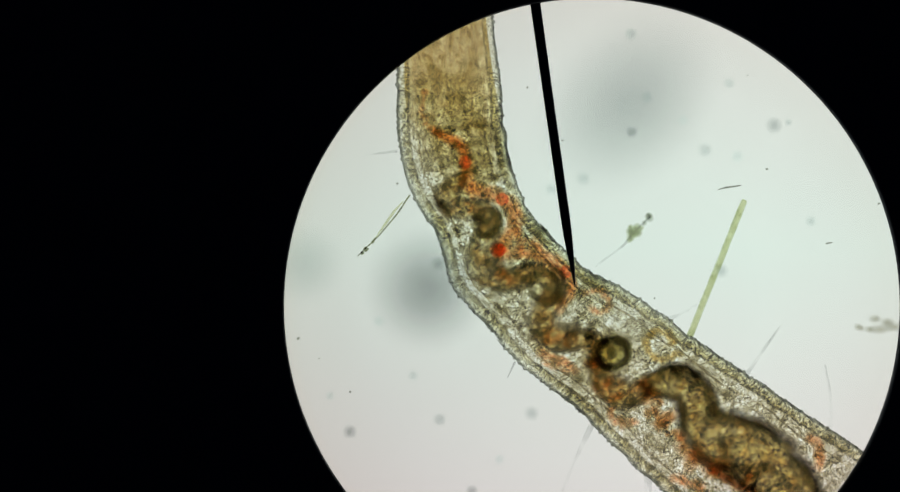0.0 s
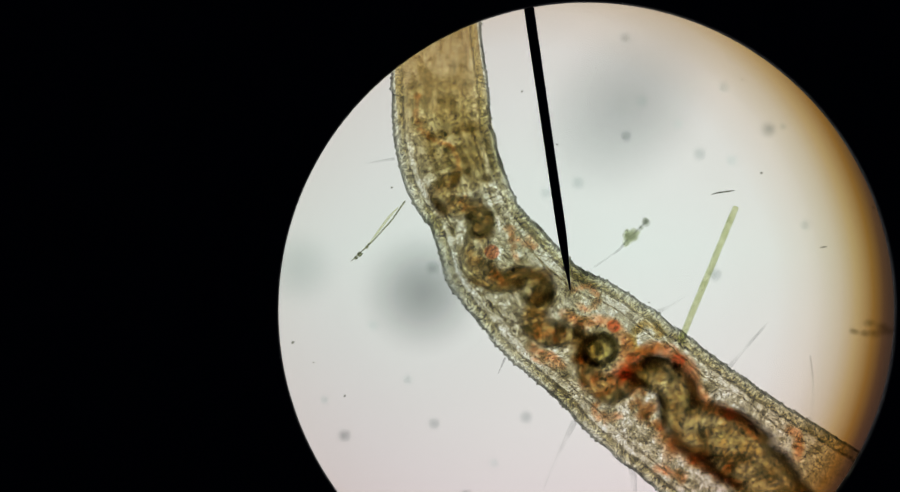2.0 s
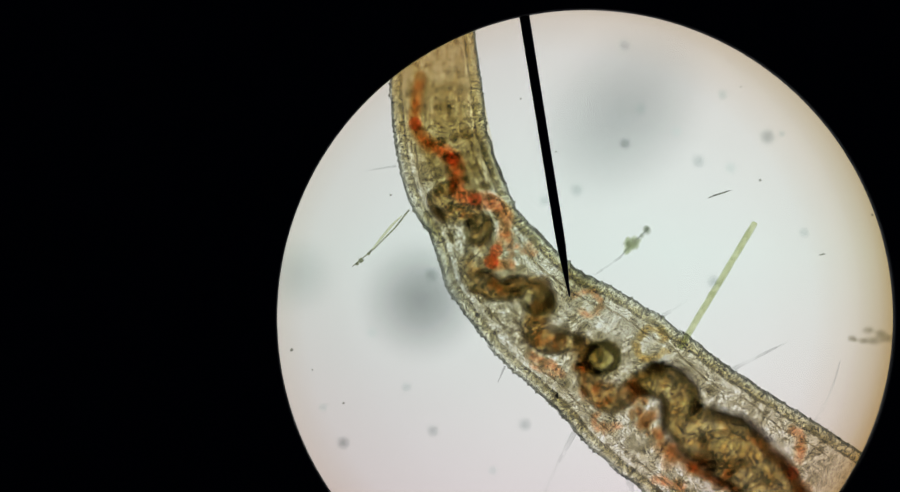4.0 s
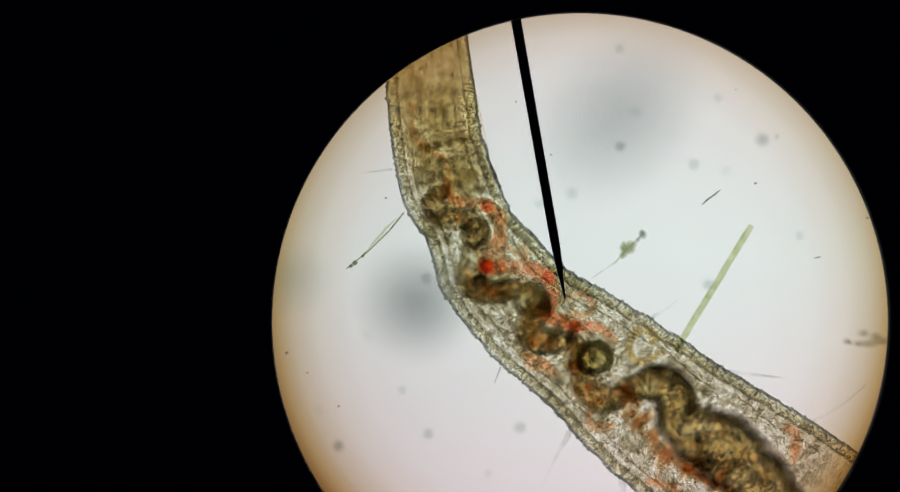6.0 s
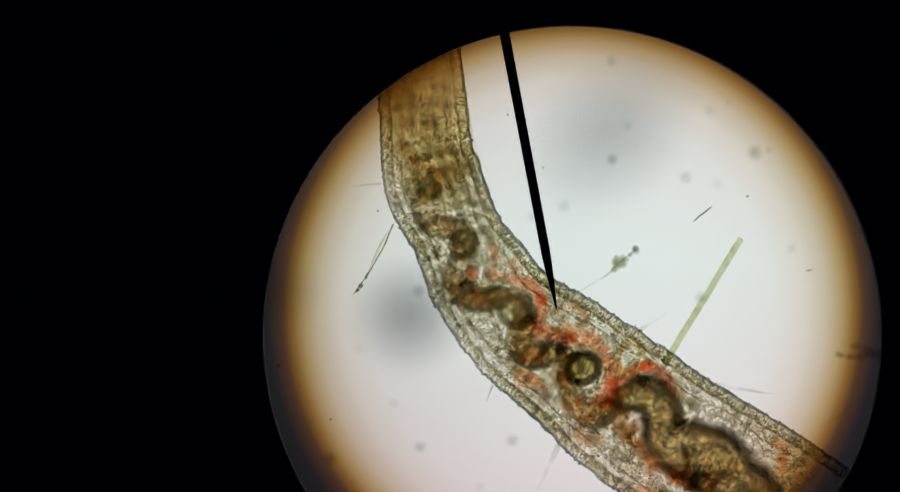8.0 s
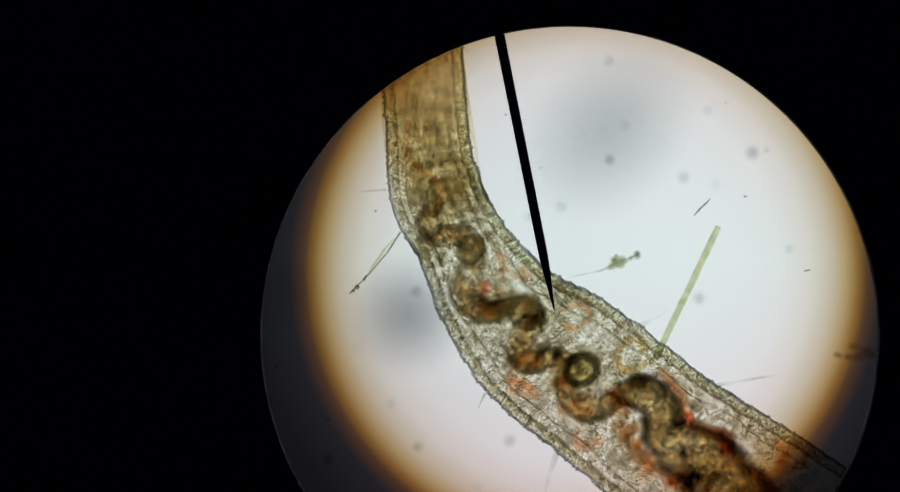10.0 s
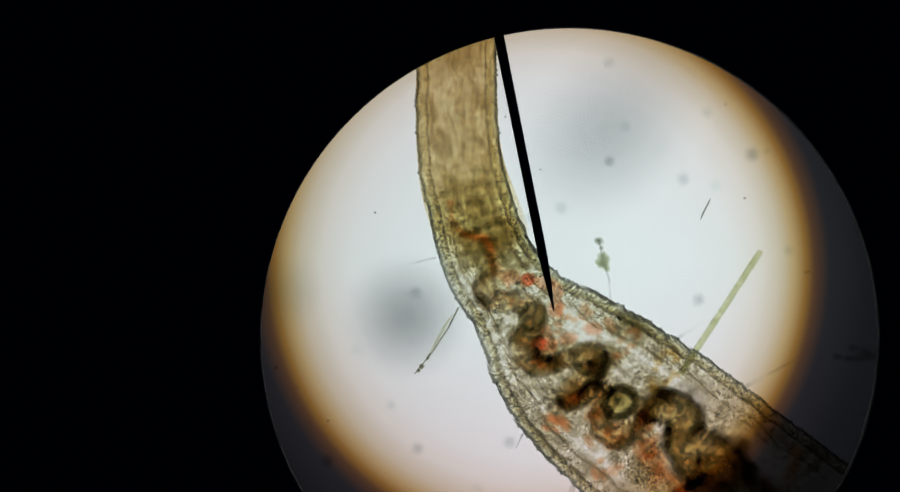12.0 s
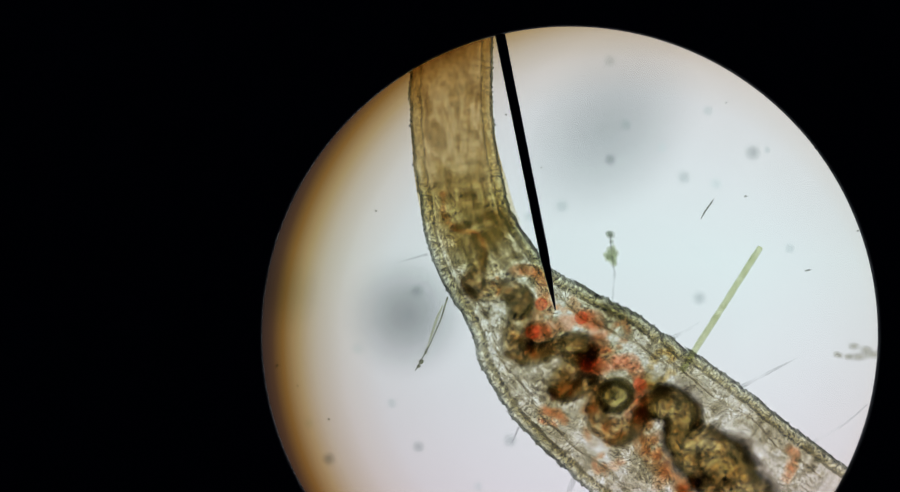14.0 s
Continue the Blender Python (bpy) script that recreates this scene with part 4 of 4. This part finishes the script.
def smudge(x, y, r, dark, r2=None, turn=0):
    """Dust out of focus."""
    key = round(dark, 2)
    if key not in smudge_mesh:
        smudge_mesh[key] = mesh_of("dust_smudge", lens(40, (1.0, 0.7, 0.35), (0.0, 0.5, 0.9), 0.0, False), smudge_material("soft_dust", (dark * 0.985, dark * 1.035, dark * 1.03)))
    ob = thing("dust_smudge", "soft grey out-of-focus dust smudge on the glass", "dust", "dust on the glass", data=smudge_mesh[key])
    ob.matrix_basis = Matrix.Translation(P(x, y, 0.0001 + 0.00012 * (len(scene.collection.objects) % 5))) @ pose(0, 0, 0, 0, 0, turn) @ Matrix.Diagonal((r * U, (r2 or r) * U, 0.0003, 1))


for x, y, r, d in ((746, 502, 135, 0.42), (530, 460, 90, 0.78), (1100, 231, 15, 0.62), (1348, 219, 20, 0.62), (1228, 262, 18, 0.76), (926, 720, 18, 0.70), (766, 731, 16, 0.70),
                   (610, 752, 17, 0.55), (1016, 312, 18, 0.80), (960, 330, 16, 0.84), (1099, 60, 16, 0.82), (720, 655, 14, 0.85), (822, 856, 16, 0.6), (1412, 386, 14, 0.82), (1270, 146, 15, 0.86), (1255, 472, 18, 0.70), (763, 460, 18, 0.7), (1284, 273, 17, 0.9), (1127, 170, 15, 0.86), (1373, 214, 10, 0.82), (1190, 210, 14, 0.93), (660, 560, 15, 0.9), (575, 690, 13, 0.88), (870, 800, 14, 0.9)):
    smudge(x, y, r, d)
smudge(1096, 178, 225, 0.60, 170, 45)

rod = thing("algae_rod", "straight pale green algal filament lying across the slide", "algae",
            data=mesh_of("algae_rod", sweep([(0, 0, 0), (0, -4 * U, 0), (0, -256 * U, 0)], [4.2 * U, 6.2 * U, 6.4 * U], 10, 0.4), ROD))
# seconds, upper end x, y, a point further down x, y
RODS = [(0, 1297, 349, 1203, 582), (1.5, 1301, 354, 1204, 580), (2, 1292, 353, 1200, 575), (2.5, 1301, 357, 1206, 570), (3, 1321, 367, 1209, 562), (5.5, 1329, 368, 1210, 564), (8, 1325, 368, 1207, 561), (10.3, 1288, 346, 1197, 545), (10.5, 1297, 349, 1208, 547), (10.6, 1303, 355, 1208, 541), (11, 1361, 384, 1259, 548), (12.5, 1364, 387, 1251, 558), (14, 1362, 383, 1250, 559)]
MOVES.append((rod, [(t, Matrix.Translation(P(a, b, 0.0006)) @ pose(0, 0, 0, 0, 0, math.degrees(math.atan2(c - a, d - b)))) for t, a, b, c, d in RODS]))


def ride_at(ob, x, y, z, turn=0.0, swing=()):
    """Let a part ride on the body from the plan point x, y at rest."""
    ride(ob, *to_body(x, y), z, turn, swing)


def riding_tube(name, points, radius, material, z, label="", taper=0.35, swing=()):
    """A thin curved tube that rides on the body as one rigid part."""
    c = curve_through(points, 5.0)
    x0, y0 = c[0]
    a0 = on_body(*to_body(x0, y0), 0.0)[2]
    k = Matrix.Rotation(-radians(a0), 3, "Z")
    pts = [k @ Vector(((x - x0) * U, (y0 - y) * U, 0)) for x, y in c]
    n = len(pts) - 1
    ob = part(name, sweep(pts, [radius * U * (1 - (1 - taper) * i / n) for i in range(n + 1)], 8, 0.6), material, worm, label)
    ride_at(ob, x0, y0, z, swing=swing)
    return ob


# small pink side vessels and one tan tubule
tubule_mesh = mesh_of("side_tubule", lens(11, ragged=0.25, rng=rng), TUBULE)
vessel_meshes = [mesh_of("side_vessel", lens(11, ragged=0.25, rng=rng), VESSEL) for _ in range(3)]
for pts, r in (([(1020, 512), (1038, 506), (1056, 516), (1060, 532), (1048, 544), (1030, 538)], 6), ([(1172, 600), (1160, 580), (1136, 580), (1124, 600), (1136, 622), (1160, 626), (1178, 616)], 6),
               ([(942, 614), (962, 624), (985, 634), (1002, 646)], 8), ([(946, 632), (966, 640), (986, 648)], 5), ([(1062, 722), (1084, 738), (1104, 736)], 7), ([(1410, 762), (1422, 772), (1428, 792), (1426, 812)], 8),
               ([(1172, 832), (1196, 842), (1222, 850)], 8), ([(898, 404), (912, 420), (932, 428)], 6), ([(930, 420), (938, 430)], 8), ([(905, 405), (906, 425), (915, 445)], 6), ([(1240, 820), (1280, 842), (1320, 862)], 8), ([(742, 160), (735, 190), (742, 216), (766, 236), (800, 254), (810, 292)], 4.5)):
    for x, y in curve_through(pts, 8.0):
        if pts[0] == (1172, 600):
            ob = part("side_tubule", tubule_mesh, TUBULE, worm, "tan looped side tubule")
        else:
            ob = part("side_vessel", vessel_meshes[rng.randrange(3)], VESSEL, worm, "pale orange-pink side vessel")
        ob.scale = (r * rng.uniform(1.3, 2.2) * U, r * rng.uniform(1.1, 1.7) * U, 0.0008)
        ride_at(ob, x + rng.uniform(-2, 2), y + rng.uniform(-2, 2), 0.0048, rng.uniform(0, 180))
# dark folded wall along the outer side of the hind gut and in the bends of the middle gut
wall_meshes = [mesh_of("gut_wall_fold", lens(12, ragged=0.2, rng=rng), WALL) for _ in range(3)]
for pts, r in (([(1146, 660), (1164, 645), (1188, 638), (1214, 650), (1232, 678), (1242, 708), (1256, 736), (1296, 736), (1342, 750), (1384, 784), (1410, 822), (1434, 868)], 15),
               ([(1196, 752), (1204, 782), (1222, 806), (1250, 828), (1290, 850)], 12), ([(862, 450), (892, 462), (922, 466), (950, 470), (976, 484), (984, 510)], 8),
               ([(968, 552), (988, 572), (1010, 578), (1034, 582)], 11), ([(1090, 656), (1104, 668), (1120, 676)], 11), ([(804, 318), (800, 340), (812, 352), (836, 352)], 9), ([(1150, 690), (1176, 694), (1190, 712)], 13)):
    for x, y in curve_through(pts, 9.0):
        ob = part("gut_wall_fold", wall_meshes[rng.randrange(3)], WALL, worm, "blackish fold of the gut wall")
        q = r * rng.uniform(0.8, 1.25)
        ob.scale = (q * U, q * rng.uniform(0.7, 1.0) * U, 0.0008)
        ride_at(ob, x + rng.uniform(-3, 3), y + rng.uniform(-3, 3), 0.0047, rng.uniform(0, 180))
# rusty and sooty pigment round the gut
spots = {BLOOD_DARK: [], SOOT: []}
for material in spots:
    spots[material] = [mesh_of("pigment_spot", lens(11, ragged=0.3, rng=rng), material) for _ in range(3)]
for material, rows in ((BLOOD_DARK, ((1030, 640, 18), (1050, 668, 16), (1126, 694, 20), (1140, 712, 14), (1204, 792, 24), (1228, 812, 24), (1262, 824, 22), (1160, 735, 18), (1172, 752, 14), (958, 584, 14), (992, 600, 13),
                                     (880, 482, 16), (826, 356, 12), (1120, 676, 15), (1076, 700, 16), (1296, 838, 18), (1190, 766, 16))),
                       (SOOT, ((1000, 574, 16), (1022, 578, 12), (906, 500, 10), (916, 560, 12), (850, 352, 8), (930, 588, 12), (1180, 646, 16), (1204, 664, 16), (770, 330, 12), (856, 462, 10)))):
    for x, y, r in rows:
        for _ in range(4):
            ob = part("pigment_spot", spots[material][rng.randrange(3)], material, worm, "rust-red pigment spot" if material is BLOOD_DARK else "blackish pigment spot")
            ob.scale = (r * rng.uniform(0.5, 1.3) * U, r * rng.uniform(0.4, 0.9) * U, 0.0008)
            ride_at(ob, x + rng.uniform(-13, 13), y + rng.uniform(-13, 13), 0.0046, rng.uniform(0, 180))

# hairs that stick to the worm's flanks
for pts, r in (([(897, 630), (890, 645), (884, 658)], 1.4), ([(1030, 742), (1008, 790), (980, 856)], 3.4), ([(1298, 656), (1334, 604), (1362, 564)], 2.7), ([(1446, 758), (1447, 695), (1437, 636)], 2.3), ([(1166, 556), (1190, 545), (1214, 530)], 2.6),
               ([(1128, 822), (1129, 845), (1128, 900)], 5), ([(692, 264), (664, 267), (634, 271)], 1.6), ([(862, 92), (870, 88)], 1.6), ([(873, 190), (878, 184)], 1.4)):
    sway = ((0, 0), (3, -6), (5.5, -62), (8, -66), (10.3, -40), (11, -22), (14, -24)) if pts[0] == (1298, 656) else ((0, 0), (3, -8), (5.5, -58), (8, -64), (11, -58), (14, -55)) if pts[0] == (1446, 758) else ()
    riding_tube("hair", pts, 1.6 * r, HAIR, 0.0004, "faint grey hair stuck to the flank", swing=sway)

# tuft of bristle with green scum on one flank
tuft = thing("bristle_tuft", "thin dark bristle with green algal scum at its end", "bristle")
part("bristle", sweep([(0, 0, 0), (40 * U, 4 * U, 0), (90 * U, 3 * U, 0), (140 * U, -3 * U, 0)], [1.6 * U, 1.4 * U, 1.2 * U, 0.9 * U], 6), DARK_HAIR, tuft)
part("scum_film", sweep([(16 * U, -2 * U, 0), (40 * U, -3 * U, 0), (68 * U, -1 * U, 0), (96 * U, 1 * U, 0)], [0.8 * U, 2.4 * U, 2.2 * U, 0.6 * U], 8, 0.3), SCUM, tuft, "pale green film")
for s, r in ((122, 5.0), (130, 3.4), (104, 3.0), (98, 2.4)):
    bm = lens(10, ragged=0.25, rng=rng)
    bmesh.ops.transform(bm, matrix=Matrix.Translation((s * U, rng.uniform(-1, 2) * U, 0)) @ Matrix.Diagonal((r * U, r * U, 0.0005, 1)), verts=bm.verts)
    part("scum_grain", bm, DARK_HAIR, tuft)
TUFT = [(0, 714, 340, -129.2), (1.5, 713, 342, -130), (3, 723, 346, -132.5), (5.5, 725, 346, -134.5), (6.5, 722, 346, -134.5), (7.5, 722, 342, -130.3), (8, 719, 343, -118), (10.3, 741, 364, -134), (10.6, 765, 402, -139), (11, 851, 489, -134), (12.5, 828, 481, -119), (14, 817, 470, -112.5)]
MOVES.append((tuft, [(t, Matrix.Translation(P(x, y, 0.0006)) @ pose(0, 0, 0, 0, 0, a)) for t, x, y, a in TUFT]))

# green clump on a thread
clump = thing("algae_clump", "small ragged green algae clump on a thin thread", "algae")
for x, y, r in ((0, 0, 9), (8, 3, 7), (-7, -2, 8), (4, -6, 7), (-3, 7, 6), (13, -3, 5), (-14, -5, 5), (2, 11, 4)):
    bm = lens(9, ragged=0.35, rng=rng)
    part("algae_lobe", bm, ALGAE, clump).matrix_basis = Matrix.Translation((x * U, y * U, 0.00004 * x)) @ Matrix.Diagonal((r * 2.0 * U, r * 1.6 * U, 0.0006, 1))
for x, y, r in ((36, 0, 12), (38, 3, 9), (24, -1, 7)):
    bm = lens(9, ragged=0.3, rng=rng)
    part("algae_knob", bm, HAIR2, clump, "greyish knob").matrix_basis = Matrix.Translation((x * U, y * U, 0.00004 * r)) @ Matrix.Diagonal((r * U, r * U, 0.0005, 1))
part("thread", sweep([(38 * U, 0, 0), (0, 0, 0), (-30 * U, -4 * U, 0), (-90 * U, 4 * U, 0)], [1.2 * U, 1.4 * U, 2.2 * U, 1.8 * U], 6), HAIR, clump, "faint grey thread")
CLUMP = [(0, 1104, 405, 44), (3, 1109, 406, 42), (5.5, 1112, 408, 42), (8, 1112, 411, 38), (10.3, 1113, 409, 19), (10.6, 1104, 392, 43), (11, 1085, 409, 106), (12.5, 1093, 403, 98), (14, 1102, 398, 93)]
MOVES.append((clump, [(t, Matrix.Translation(P(x, y, 0.0006)) @ pose(0, 0, 0, 0, 0, a)) for t, x, y, a in CLUMP]))

# a loose needle that turns in the water
needle = thing("loose_needle", "thin dark needle drifting over the slide", "needle",
               data=mesh_of("loose_needle", sweep([(-21 * U, 0, 0), (-8 * U, 1 * U, 0), (10 * U, 0, 0), (21 * U, 0, 0)], [0.5 * U, 1.5 * U, 1.4 * U, 0.5 * U], 8), GRIT))
NEEDLE = [(0, 1271, 327, 10.8), (1.5, 1269, 332, 10), (3, 1269, 319, 14), (5.5, 1257, 319, 33), (6.5, 1262, 321, 42), (7.5, 1265, 326, 42), (8, 1258, 326, 40), (10.3, 1263, 313, 47), (10.6, 1273, 313, 48), (11, 1258, 280, 81), (11.5, 1265, 302, 72), (12.5, 1268, 316, 63), (14, 1269, 317, 57.5)]
MOVES.append((needle, [(t, Matrix.Translation(P(x, y, 0.0008)) @ pose(0, 0, 0, 0, 0, a)) for t, x, y, a in NEEDLE]))

# fine grit in focus
for x, y, a, b, g in ((1444, 424, 6, 1.5, 8), (610, 683, 2.2, 1.8, 0), (1302, 132, 2.2, 1.6, 40), (1336, 295, 3, 1.8, 20), (919, 153, 1.8, 1.8, 0), (1531, 355, 2.4, 2.4, 0), (692, 320, 2.2, 1.8, 0), (520, 590, 3, 2.2, 30), (1140, 520, 1.6, 1.6, 0), (556, 625, 2, 1.6, 0), (980, 245, 2, 1.6, 0)):
    ob = thing("grit_grain", "tiny dark grit grain on the slide", "grit", "grit on the slide", data=mesh_of("grit_grain", lens(9, ragged=0.3, rng=rng), GRAIN))
    ob.matrix_basis = Matrix.Translation(P(x, y, 0.0002)) @ pose(0, 0, 0, 0, 0, g) @ Matrix.Diagonal((a * U, b * U, 0.0003, 1))

# woolly debris at the edge of the field
wool = thing("debris_flock", "brown-grey flock of woolly debris out of focus", "debris")
flock_mesh = mesh_of("flock_tuft", lens(16, (1.0, 0.7, 0.35), (0.0, 0.5, 0.9), 0.2, False, rng), smudge_material("woolly_debris", (0.55, 0.54, 0.46)))
for x, y, a, b in ((1494, 570, 10, 9), (1524, 556, 16, 11), (1532, 574, 26, 12), (1556, 570, 24, 12), (1514, 574, 14, 9), (1500, 572, 8, 8), (1545, 562, 18, 12)):
    ob = part("flock_tuft", flock_mesh, BLACK, wool)
    ob.matrix_basis = Matrix.Translation(P(x, y, 0.0002 + 0.00002 * a)) @ Matrix.Diagonal((a * U, b * U, 0.0003, 1))


def motions():
    """Key all that moves."""
    for ob, rows in MOVES:
        s = ob.scale.copy()
        walk(ob, rows)
        ob.scale = s


motions()
